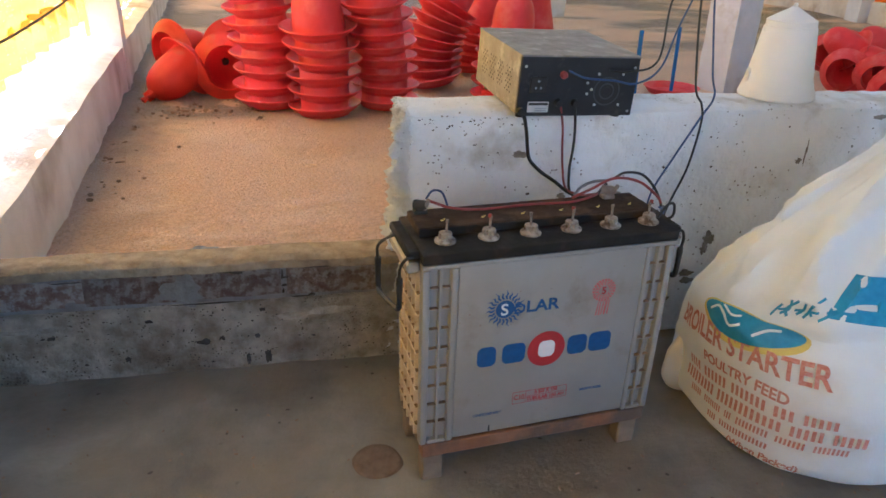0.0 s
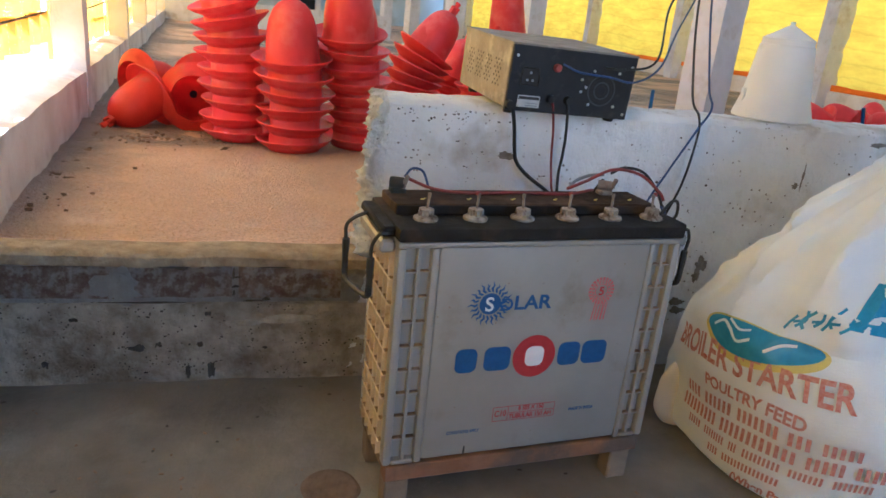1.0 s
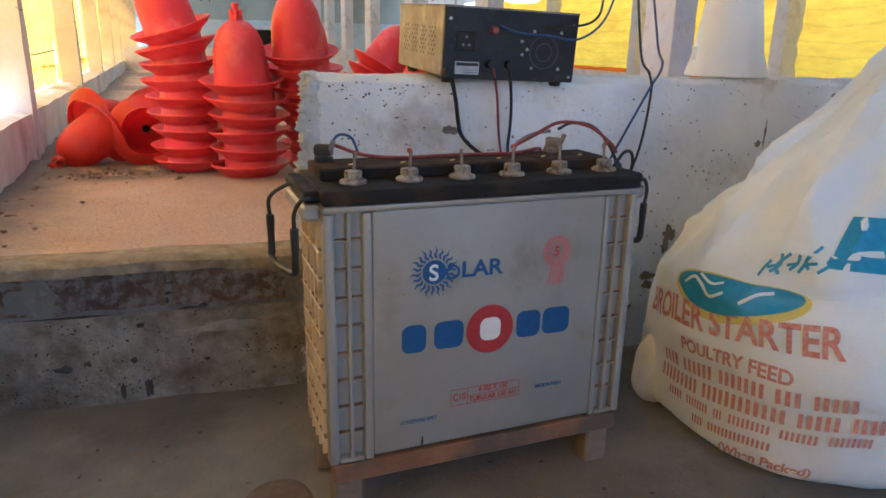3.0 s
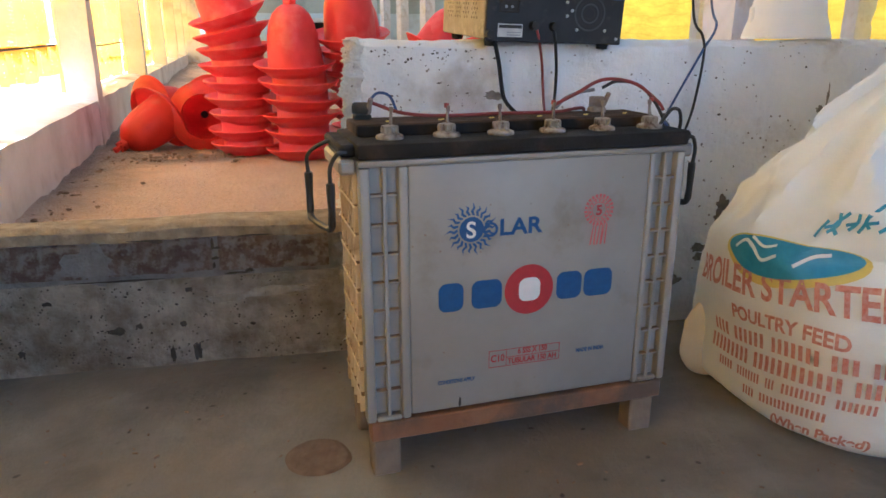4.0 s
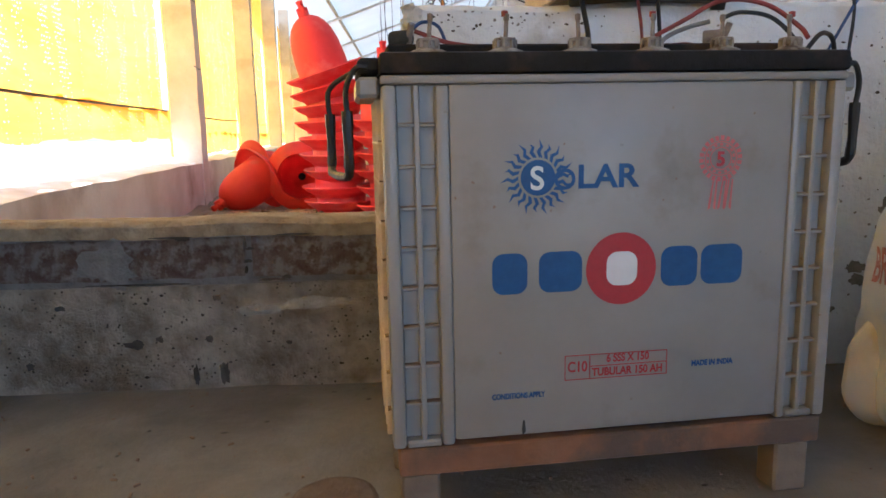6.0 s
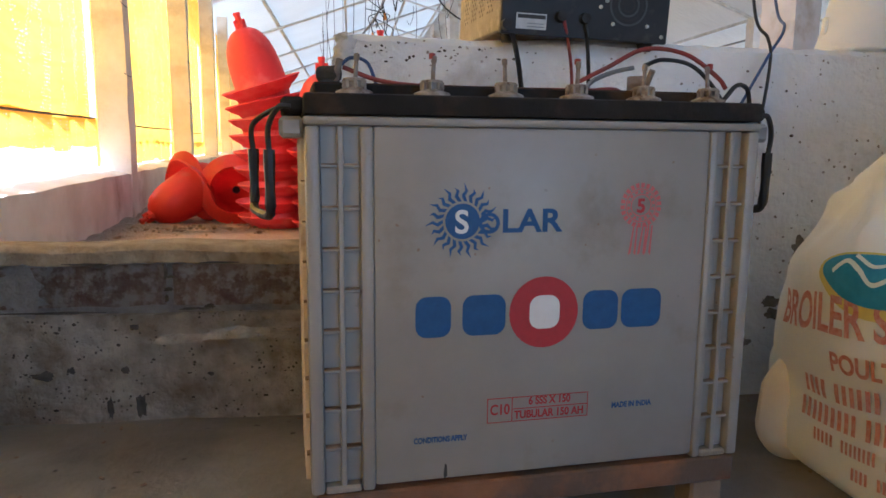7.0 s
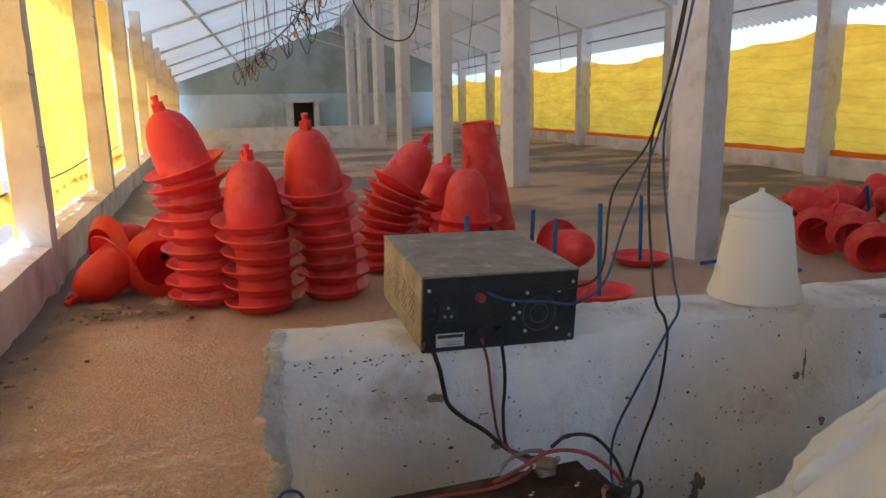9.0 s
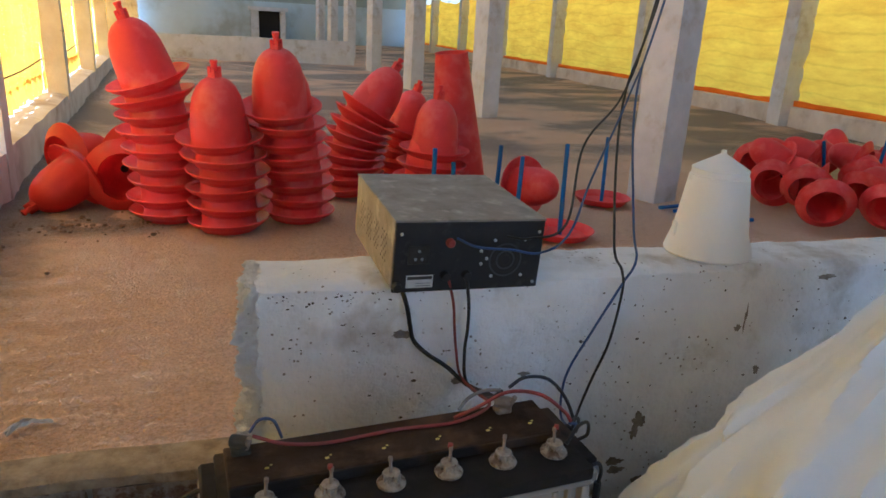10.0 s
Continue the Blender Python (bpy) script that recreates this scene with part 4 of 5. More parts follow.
for side, x in ((-1, -0.012), (1, W + 0.012)):
    a, b = x + side * 0.022, x + side * (0.041 if side < 0 else 0.029)
    h = part("rope_handle", tube([(x, 0.02, Z1 + 0.008), (x + side * 0.012, 0.021, Z1 + 0.007), (a, 0.026, Z1 - 0.012), (a, 0.030, Z1 - 0.04)], 0.0030, 7), "wireblack", battery, "black rope handle")
    part("rope", tube([(x, 0.115, Z1 + 0.010), (x + side * 0.016, 0.117, Z1 + 0.010), (b, 0.121, Z1 - 0.008), (b, 0.124, Z1 - 0.04)], 0.0030, 7), "wireblack", h)
    part("grip", tube([(a, 0.030, Z1 - 0.034), (a, 0.031, Z1 - 0.085), (a + side * 0.001, 0.040, Z1 - 0.100), ((a + b) / 2, 0.075, Z1 - 0.103), (b, 0.114, Z1 - 0.100), (b, 0.124, Z1 - 0.085), (b, 0.124, Z1 - 0.034)],
         lambda t: 0.0058 - 0.0010 * math.sin(math.pi * t) + 0.0004 * math.sin(40 * t), 8), "wireblack", h, "black rubber grip", True)

stand = thing("battery_stand", "rusty low stand with short wooden feet under the battery", "stand", BATT)
part("front_beam", boxes((0.006, 0.0, 0.062, W - 0.004, 0.03, 0.093), bevel=0.002), "rust", stand, "rust-brown front beam")
part("rear_beam", boxes((0.006, D - 0.03, 0.062, W - 0.004, D, 0.093), bevel=0.002), "rust", stand)
part("slat", boxes((0.006, 0.035, 0.07, W - 0.004, D - 0.035, 0.092), bevel=0.002), "timber", stand)
for x in (0.008, W - 0.056):
    for y in (0.003, D - 0.04):
        part("foot", boxes((x, y, 0.0, x + 0.042, y + 0.037, 0.063), bevel=0.003), "timber", stand, "grey worn wooden foot")

# ---- print on the front of the case ----
def glyphs(text, size, mat, parent, m, name="print", align="LEFT", label="", stretch=1.0, bend=None, bold=0.0):
    cu = bpy.data.curves.new(name, "FONT")
    cu.body, cu.size, cu.align_x, cu.offset = text, size, align, bold
    tmp = bpy.data.objects.new("tmp_text", cu)
    scene.collection.objects.link(tmp)
    dg = bpy.context.evaluated_depsgraph_get()
    bm = bmesh.new()
    bm.from_mesh(tmp.evaluated_get(dg).to_mesh())
    bpy.data.objects.remove(tmp)
    bpy.data.curves.remove(cu)
    for v in bm.verts:
        v.co.x *= stretch
    if bend:
        for _ in range(3):
            es = [e for e in bm.edges if e.calc_length() > 0.02]
            if es:
                bmesh.ops.subdivide_edges(bm, edges=es, cuts=1)
        bmesh.ops.triangulate(bm, faces=bm.faces)
        for v in bm.verts:
            v.co = bend(v.co.x, v.co.y)
    me = bpy.data.meshes.new(name)
    bm.to_mesh(me)
    bm.free()
    me.materials.append(M[mat])
    ob = new(name, me)
    ob.parent = parent
    if m is not None:
        ob.matrix_basis = m
    return tagged(ob, label)


FRONT = pose(0, 0.0008, 0, 90, 0, 0)


def flat(name, mat, pts, parent=battery, lift=0.0, label="", m=FRONT):
    """A flat printed shape from its outline (x, height)."""
    bm = bmesh.new()
    bm.faces.new([bm.verts.new((x, z, lift)) for x, z in pts])
    bmesh.ops.triangulate(bm, faces=bm.faces)
    me = bpy.data.meshes.new(name)
    bm.to_mesh(me)
    bm.free()
    me.materials.append(M[mat])
    ob = new(name, me)
    ob.parent = parent
    ob.matrix_basis = m
    return tagged(ob, label)


def disc(cx, cz, r, n=36, squash=1.0):
    return [(cx + r * math.cos(2 * math.pi * k / n), cz + squash * r * math.sin(2 * math.pi * k / n)) for k in range(n)]


def rounded(x0, z0, x1, z1, r, n=5):
    out = []
    for cx, cz, a0 in ((x1 - r, z1 - r, 0), (x0 + r, z1 - r, 90), (x0 + r, z0 + r, 180), (x1 - r, z0 + r, 270)):
        out += [(cx + r * math.cos(radians(a0 + 90 * k / n)), cz + r * math.sin(radians(a0 + 90 * k / n))) for k in range(n + 1)]
    return out


# emblem row: plain blue blocks and a red disc with a pale block
BASE = 0.2585
for x0, x1 in ((0.1095, 0.1475), (0.160, 0.2075), (0.2965, 0.3385), (0.3425, 0.391)):
    flat("emblem_block", "inkblue", rounded(x0, BASE, x1, BASE + 0.044, 0.012), label="plain blue emblem block")
flat("emblem_disc", "inkred", disc(0.2512, BASE + 0.0222, 0.0395), lift=0.0004, label="red emblem disc")
flat("emblem_centre", "inkwhite", rounded(0.2345, BASE + 0.004, 0.269, BASE + 0.041, 0.012), lift=0.0009, label="pale block in the disc")
# sun sign
SX, SZ = 0.1588, 0.381
flat("sun_disc", "inkblue", disc(SX, SZ, 0.0185), lift=0.0004, label="dark blue sun disc")
for k in range(22):
    a = 2 * math.pi * k / 22
    r0, r1 = 0.021, 0.036 + 0.004 * (k % 2)
    pts = []
    for r, da, wd in ((r0, 0.0, 0.09), (r0 + 0.006, 0.12, 0.075), (r0 + 0.011, 0.02, 0.05), (r1, 0.11, 0.0)):
        pts.append((r, a + da, wd))
    left = [(SX + r * math.cos(b - w), SZ + r * math.sin(b - w)) for r, b, w in pts]
    right = [(SX + r * math.cos(b + w), SZ + r * math.sin(b + w)) for r, b, w in pts[:-1]]
    flat("sun_ray", "inkblue", left + right[::-1])
glyphs("S", 0.034, "inkwhite", battery, FRONT @ pose(SX - 0.001, SZ - 0.012, 0.0009), "letter", "CENTER", bold=0.0006)
glyphs("O", 0.030, "inkblue", battery, FRONT @ pose(0.1875, 0.3685, 0.0006), "letter", "CENTER", bold=0.0005)
glyphs("LAR", 0.034, "inkblue", battery, FRONT @ pose(0.2005, 0.3692, 0.0004), "lettering", "LEFT", stretch=1.12, bold=0.0009)
# rosette
RX_, RZ = 0.3605, 0.3955
for k in range(22):
    a0, a1 = 2 * math.pi * k / 22, 2 * math.pi * (k + 0.62) / 22
    flat("rosette_petal", "inkpink", [(RX_ + r * math.cos(a), RZ + r * math.sin(a)) for r, a in ((0.0195, a0), (0.0245, a0), (0.0245, a1), (0.0195, a1))])
for r in (0.0185, 0.0125):
    bm = bmesh.new()
    for k in range(36):
        a, b = 2 * math.pi * k / 36, 2 * math.pi * (k + 1) / 36
        bm.faces.new([bm.verts.new((RX_ + q * math.cos(c), RZ + q * math.sin(c), 0.0003)) for q, c in ((r, a), (r, b), (r - 0.0012, b), (r - 0.0012, a))])
    part("rosette_ring", bm, "inkpink", battery, m=FRONT)
for k in range(14):
    a = 2 * math.pi * (k + 0.2) / 14
    flat("tiny_print", "inkpink", [(RX_ + r * math.cos(b), RZ + r * math.sin(b)) for r, b in ((0.0137, a), (0.0165, a), (0.0165, a + 0.22), (0.0137, a + 0.22))])
glyphs("5", 0.021, "inkred", battery, FRONT @ pose(RX_, RZ - 0.0075, 0.0005), "numeral", "CENTER", bold=0.0007)
for dx in (-0.012, -0.001, 0.006):
    flat("ribbon_tail", "inkpink", [(RX_ + dx + 0.004, RZ - 0.022), (RX_ + dx + 0.0055, RZ - 0.022), (RX_ + dx + 0.002, RZ - 0.053), (RX_ + dx - 0.001, RZ - 0.055)])
    flat("ribbon_tail", "inkpink", [(RX_ + dx + 0.008, RZ - 0.022), (RX_ + dx + 0.0095, RZ - 0.022), (RX_ + dx + 0.008, RZ - 0.055), (RX_ + dx + 0.0055, RZ - 0.053)])
# boxed rating
bx0, bx1, bz0, bz1 = 0.189, 0.307, 0.1585, 0.1868
for x0, z0, x1, z1 in ((bx0, bz0, bx1, bz0 + 0.001), (bx0, bz1 - 0.001, bx1, bz1), (bx0, bz0, bx0 + 0.001, bz1), (bx1 - 0.001, bz0, bx1, bz1), (bx0 + 0.028, bz0, bx0 + 0.029, bz1),
                       (bx0 + 0.028, (bz0 + bz1) / 2, bx1, (bz0 + bz1) / 2 + 0.001)):
    flat("box_line", "inkred", [(x0, z0), (x1, z0), (x1, z1), (x0, z1)], lift=0.0002)
glyphs("C10", 0.0165, "inkred", battery, FRONT @ pose(bx0 + 0.0145, bz0 + 0.0095, 0.0003), "lettering", "CENTER", bold=0.0004, stretch=0.8)
glyphs("6 SSS X 150", 0.0125, "inkred", battery, FRONT @ pose(bx0 + 0.072, bz0 + 0.0185, 0.0003), "lettering", "CENTER", bold=0.0004, stretch=0.8)
glyphs("TUBULAR 150 AH", 0.0125, "inkred", battery, FRONT @ pose(bx0 + 0.072, bz0 + 0.0035, 0.0003), "lettering", "CENTER", bold=0.0004, stretch=0.84)
glyphs("MADE IN INDIA", 0.0088, "inkblue", battery, FRONT @ pose(0.336, 0.1655, 0.0003), "lettering", "LEFT", bold=0.0004, stretch=0.8)
glyphs("CONDITIONS APPLY", 0.0088, "inkblue", battery, FRONT @ pose(0.108, 0.1425, 0.0003), "lettering", "LEFT", bold=0.0003, stretch=0.72)
flat("black_mark", "inkblack", [(0.142, 0.099), (0.1455, 0.1035), (0.1445, 0.116), (0.1425, 0.117), (0.141, 0.106)], label="small black drip mark")

# ---- inverter on the wall ----
INV = pose(0.7525, 2.034, WALL_TOP - 0.0145, 3.0, 1.6, 3.4)
inv = thing("power_inverter", "dusty steel power inverter with a black rear panel", "inverter", INV)
IW, ID, IH = 0.287, 0.305, 0.142
part("housing", boxes((-IW / 2, 0.004, 0.012, IW / 2, ID, IH), bevel=0.003), "invside", inv, "dusty grey-brown steel housing")
panel = part("rear_panel", boxes((-IW / 2 + 0.001, -0.003, 0.009, IW / 2 - 0.001, 0.006, IH - 0.001), bevel=0.0015), "invblack", inv, "black rear panel")
part("top_lip", boxes((-IW / 2 - 0.001, -0.002, IH - 0.002, IW / 2 + 0.001, ID + 0.001, IH + 0.0025), bevel=0.001), "invside", inv)
for x in (-0.12, 0.12):
    for y in (0.03, ID - 0.04):
        part("rubber_foot", lathe([(0.0, 0.0), (0.011, 0.0), (0.013, 0.012), (0.0, 0.0125)], 14, m=pose(x, y, -0.001)), "black_hole", inv, smooth=True)
# punched vents of the side
for side in (-1, 1):
    bm = bmesh.new()
    for g in range(4):
        for i in range(7):
            for j in range(5):
                if (i + j + g) % 2:
                    continue
                y, z = 0.05 + g * 0.058 + j * 0.0085, 0.05 + i * 0.0085
                q = [bm.verts.new((side * (IW / 2 + 0.0006), y + 0.003 * math.cos(math.pi / 3 * k), z + 0.003 * math.sin(math.pi / 3 * k))) for k in range(6)]
                bm.faces.new(q)
    part("vent_holes", bm, "black_hole", inv)
# parts of the rear panel
part("button", lathe([(0.0, 0.0), (0.0085, 0.0), (0.0085, 0.007), (0.006, 0.010), (0.0, 0.0105)], 16, m=pose(-0.042, -0.003, 0.103, 90, 0, 0)), "redknob", panel, "red reset button", True)
part("socket", boxes((-0.118, -0.0045, 0.062, -0.078, -0.0025, 0.098), bevel=0.002), "black_hole", panel)
for dx, dz in ((-0.006, 0.005), (0.006, 0.005), (0.0, 0.02)):
    part("socket_hole", lathe([(0.0, 0.0), (0.003, 0.0), (0.003, 0.0008), (0.0, 0.0008)], 8, m=pose(-0.098 + dx, -0.0046, 0.068 + dz, 90, 0, 0)), "wiregrey", panel)
for r in (0.033, 0.026, 0.019, 0.012):
    bm = bmesh.new()
    for k in range(32):
        a, b = 2 * math.pi * k / 32, 2 * math.pi * (k + 1) / 32
        bm.faces.new([bm.verts.new((0.07 + q * math.cos(c), -0.0036, 0.066 + q * math.sin(c))) for q, c in ((r, a), (r, b), (r - 0.0035, b), (r - 0.0035, a))])
    part("fan_grille", bm, "fanring" if r in (0.033, 0.019) else "black_hole", panel)
for x, z in ((0.045, 0.105), (0.105, 0.105), (0.045, 0.035), (0.105, 0.035), (0.132, 0.12), (0.132, 0.02), (-0.132, 0.12), (-0.132, 0.02), (0.02, 0.085), (0.032, 0.07), (0.022, 0.06)):
    part("screw", lathe([(0.0, 0.0), (0.0032, 0.0), (0.0032, 0.0018), (0.0016, 0.003), (0.0, 0.003)], 10, m=pose(x, -0.003, z, 90, 0, 0)), "screw", panel, smooth=True)
st = part("sticker", boxes((-0.118, -0.0042, 0.018, -0.068, -0.0028, 0.042)), "label", panel, "grey warning sticker")
part("sticker_band", boxes((-0.116, -0.0047, 0.034, -0.070, -0.0041, 0.040)), "inkblack", st)
part("sticker_line", boxes((-0.100, -0.0047, 0.021, -0.072, -0.0041, 0.0225), (-0.100, -0.0047, 0.026, -0.072, -0.0041, 0.0272)), "wiregrey", st)
for x, z in ((-0.135, 0.022), (-0.046, 0.04), (-0.005, 0.04)):
    part("cable_gland", lathe([(0.0, 0.0), (0.009, 0.0), (0.008, 0.012), (0.0, 0.013)], 12, m=pose(x, -0.003, z, 90, 0, 0)), "black_hole", panel, smooth=True)


def cable(name, pts, r, mat, label, group="cables"):
    return tagged(part(name, tube(pts, r, 8), mat, smooth=True), label, "cable", group=group)


cable("battery_cable", [(0.622, 2.036, 0.655), (0.630, 2.028, 0.640), (0.646, 2.045, 0.595), (0.655, 2.055, 0.555), (0.664, 2.058, 0.522), (0.690, 2.055, 0.494), (0.728, 2.045, 0.468), (0.755, 2.00, 0.452), (0.765, 1.90, 0.485), (0.752, 1.80, 0.528)],
      0.0042, "wireblack", "thick black cable from inverter to battery")
cable("battery_cable", [(0.712, 2.040, 0.672), (0.716, 2.026, 0.655), (0.734, 2.045, 0.60), (0.742, 2.055, 0.55), (0.748, 2.055, 0.50), (0.752, 2.03, 0.455), (0.748, 1.92, 0.480), (0.725, 1.80, 0.528), (0.66, 1.765, 0.5275), (0.57, 1.762, 0.5275), (0.47, 1.748, 0.5275), (0.41, 1.748, 0.533), (0.366, 1.752, 0.548)],
      0.0027, "wirered", "faded red cable from inverter across the battery")
cable("battery_cable", [(0.750, 2.042, 0.672), (0.752, 2.028, 0.650), (0.765, 2.045, 0.59), (0.769, 2.055, 0.54), (0.766, 2.055, 0.49), (0.762, 2.02, 0.445), (0.760, 1.90, 0.48), (0.748, 1.81, 0.545)], 0.0033, "wireblack",
      "thin black cable from inverter to battery")
cable("battery_cable", [(0.655, 1.76, 0.538), (0.69, 1.755, 0.556), (0.735, 1.752, 0.578), (0.785, 1.745, 0.572), (0.822, 1.735, 0.545), (0.832, 1.73, 0.530)], 0.0028, "wirered", "faded red cable looped over the lid")
cable("battery_cable", [(0.752, 1.79, 0.563), (0.782, 1.80, 0.572), (0.822, 1.80, 0.565), (0.850, 1.79, 0.535), (0.862, 1.775, 0.500), (0.852, 1.765, 0.488)], 0.0028, "wireblack", "black wire from the terminal to the case end")
cable("battery_cable", [(0.738, 1.79, 0.560), (0.715, 1.80, 0.555), (0.69, 1.80, 0.545), (0.672, 1.79, 0.532)], 0.003, "wiregrey", "grey taped wire at the terminal")
cable("battery_cable", [(0.362, 1.758, 0.550), (0.376, 1.77, 0.561), (0.395, 1.772, 0.556), (0.406, 1.768, 0.530)], 0.0022, "wireblue", "short blue wire from the corroded terminal")
cable("battery_cable", [(0.812, 1.700, 0.513), (0.836, 1.712, 0.533), (0.858, 1.725, 0.528), (0.866, 1.735, 0.500), (0.852, 1.74, 0.488)], 0.0028, "wireblack", "black wire bent over the lid's end")
cable("supply_wire", [(1.95, 2.5, 4.12), (1.68, 2.45, 3.0), (1.44, 2.38, 2.0), (1.265, 2.31, 1.22), (1.20, 2.28, 0.97), (1.15, 2.14, 0.72), (1.118, 2.06, 0.665), (1.086, 2.05, 0.615), (1.035, 2.05, 0.52), (0.988, 2.05, 0.423), (0.975, 2.03, 0.345), (0.93, 1.90, 0.40), (0.87, 1.78, 0.49), (0.842, 1.75, 0.513)],
      0.0026, "wireblue", "thin blue supply wire hanging over the wall")
cable("supply_wire", [(1.96, 2.52, 4.12), (1.70, 2.46, 3.0), (1.425, 2.39, 2.0), (1.255, 2.32, 1.21), (1.17, 2.28, 0.95), (1.085, 2.10, 0.70), (1.086, 2.055, 0.645), (1.090, 2.05, 0.60), (1.076, 2.05, 0.49), (1.045, 2.05, 0.40), (1.010, 2.03, 0.33), (0.94, 1.90, 0.39), (0.885, 1.80, 0.485), (0.85, 1.76, 0.512)],
      0.0028, "wireblack", "thin black supply wire hanging over the wall")
cable("inverter_wire", [(1.94, 2.54, 4.12), (1.66, 2.47, 3.0), (1.45, 2.37, 2.02), (1.26, 2.31, 1.19), (1.19, 2.29, 0.97), (1.03, 2.12, 0.82), (0.93, 1.995, 0.745), (0.875, 1.990, 0.712), (0.82, 1.995, 0.718), (0.76, 2.005, 0.722), (0.725, 2.02, 0.735)],
      0.0023, "wireblue", "blue wire plugged into the inverter panel")
cable("inverter_wire", [(1.97, 2.54, 4.13), (1.69, 2.47, 3.0), (1.43, 2.40, 2.0), (1.25, 2.33, 1.18), (1.18, 2.30, 0.97), (1.02, 2.15, 0.88), (0.93, 2.01, 0.76), (0.86, 2.005, 0.735), (0.82, 2.02, 0.735)],
      0.0024, "wireblack", "black wire plugged into the inverter panel")

# ---- white feeder on the wall ----
feeder = thing("chick_feeder", "white translucent plastic feeder standing on the wall", "feeder", pose(1.362, WALL_Y + 0.09, WALL_TOP) @ Matrix.Scale(0.95, 4))
body = part("body", lathe([(0.0, 0.002), (0.098, 0.002), (0.1, 0.006), (0.093, 0.030), (0.086, 0.052), (0.0855, 0.054), (0.0845, 0.056), (0.0665, 0.185), (0.0635, 0.187), (0.063, 0.198), (0.061, 0.2)], 48), "whiteplastic", feeder, smooth=True)
part("cap", lathe([(0.063, 0.198), (0.064, 0.202), (0.006, 0.236), (0.006, 0.244), (0.0, 0.245)], 48), "whiteplastic", feeder, "pointed white cap", True)
for k in range(2):
    part("clip", boxes((-0.008, 0.085, 0.04, 0.008, 0.092, 0.075), bevel=0.002), "whiteplastic", body, m=pose(0, 0, 0, 0, 0, 80 + 180 * k))

# ---- feed sack ----
RINGS = [(0.0, 1.314, 1.71, 0.286, 0.25), (0.03, 1.315, 1.705, 0.323, 0.296), (0.12, 1.324, 1.705, 0.342, 0.32), (0.22, 1.319, 1.705, 0.351, 0.326), (0.31, 1.312, 1.705, 0.346, 0.309), (0.385, 1.323, 1.69, 0.321, 0.26),
         (0.44, 1.336, 1.682, 0.308, 0.224), (0.50, 1.361, 1.68, 0.284, 0.192), (0.58, 1.408, 1.68, 0.228, 0.153), (0.66, 1.452, 1.68, 0.166, 0.118), (0.74, 1.486, 1.68, 0.109, 0.082), (0.79, 1.503, 1.68, 0.072, 0.061),
         (0.84, 1.517, 1.685, 0.088, 0.066), (0.90, 1.527, 1.69, 0.123, 0.085)]


def sack_point(a, z, lift=0.0):
    """A point of the sack at angle a (0: towards -x, growing towards -y) and height z."""
    i = 0
    while i < len(RINGS) - 2 and z > RINGS[i + 1][0]:
        i += 1
    lo, hi = RINGS[i], RINGS[i + 1]
    t = min(max((z - lo[0]) / (hi[0] - lo[0]), 0), 1)
    before, after = RINGS[max(i - 1, 0)], RINGS[min(i + 2, len(RINGS) - 1)]
    c = []
    for k in range(1, 5):
        m0, m1 = (hi[k] - before[k]) / 2, (after[k] - lo[k]) / 2
        if i == 0:
            m0 = hi[k] - lo[k]
        c.append((2 * t ** 3 - 3 * t ** 2 + 1) * lo[k] + (t ** 3 - 2 * t ** 2 + t) * m0 + (-2 * t ** 3 + 3 * t ** 2) * hi[k] + (t ** 3 - t ** 2) * m1)
    cx, cy, rx, ry = c
    ca, sa = -math.cos(a), -math.sin(a)
    if sa > 0:
        ry *= 1 - 0.42 * min(max((z - 0.08) / 0.25, 0), 1)
    n = 2.5 if z < 0.4 else 2.2
    k = (abs(ca) ** n + abs(sa) ** n) ** (-1 / n)
    up = min(max((z - 0.30) / 0.15, 0), 1)
    fold = up * (0.042 * (0.55 - abs(math.sin(5 * a + 7 * z)) ** 0.8) + 0.024 * (0.5 - abs(math.sin(9 * a - 6 * z + 1)) ** 0.8) + 0.006 * nz(a * 4, z * 14, 2, 1.0)) + 0.006 * nz(ca * 2, sa * 2, z * 9, 1.4) + 0.004 * nz(ca * 5, sa * 5, z * 26, 1.0)
    crease = -0.028 * math.exp(-((z - 0.335 - 0.03 * (a - 1.0)) / 0.022) ** 2) * min(max((a - 0.42) / 0.4, 0), 1)
    g = k + (fold + crease + lift) / rx
    return Vector((cx + rx * g * ca, cy + ry * g * sa, z + 0.006 * nz(ca * 3, sa * 3, z * 8, 1) * (1 if z > 0.02 else 0)))


sack = thing("feed_sack", "full white woven feed sack with red and blue print", "sack")
part("cloth", sheet(150, 90, lambda u, v: sack_point(2 * math.pi * u, 0.004 + 0.89 * v)), "bag", sack, smooth=True)
part("base", lathe([(0.0, 0.004), (0.27, 0.004)], 40, m=pose(1.31, 1.71, 0)), "bag", sack)


def ear(u, v):
    a, b = 2 * math.pi * u, math.pi * v
    k = 1 + 0.10 * nz(math.cos(a), math.sin(a), 3 * v, 1.5)
    return (1.03 - 0.085 * k * math.sin(b) * math.cos(a) * (1.1 - 0.5 * v), 1.80 + 0.03 * math.sin(b) * math.sin(a), 0.088 - 0.083 * math.cos(b) + 0.02 * math.sin(b) * math.cos(a) * (1 if v > 0.5 else -0.4))


part("corner_ear", sheet(28, 18, ear), "bagtan", sack, "tan tucked corner of the sack", True)


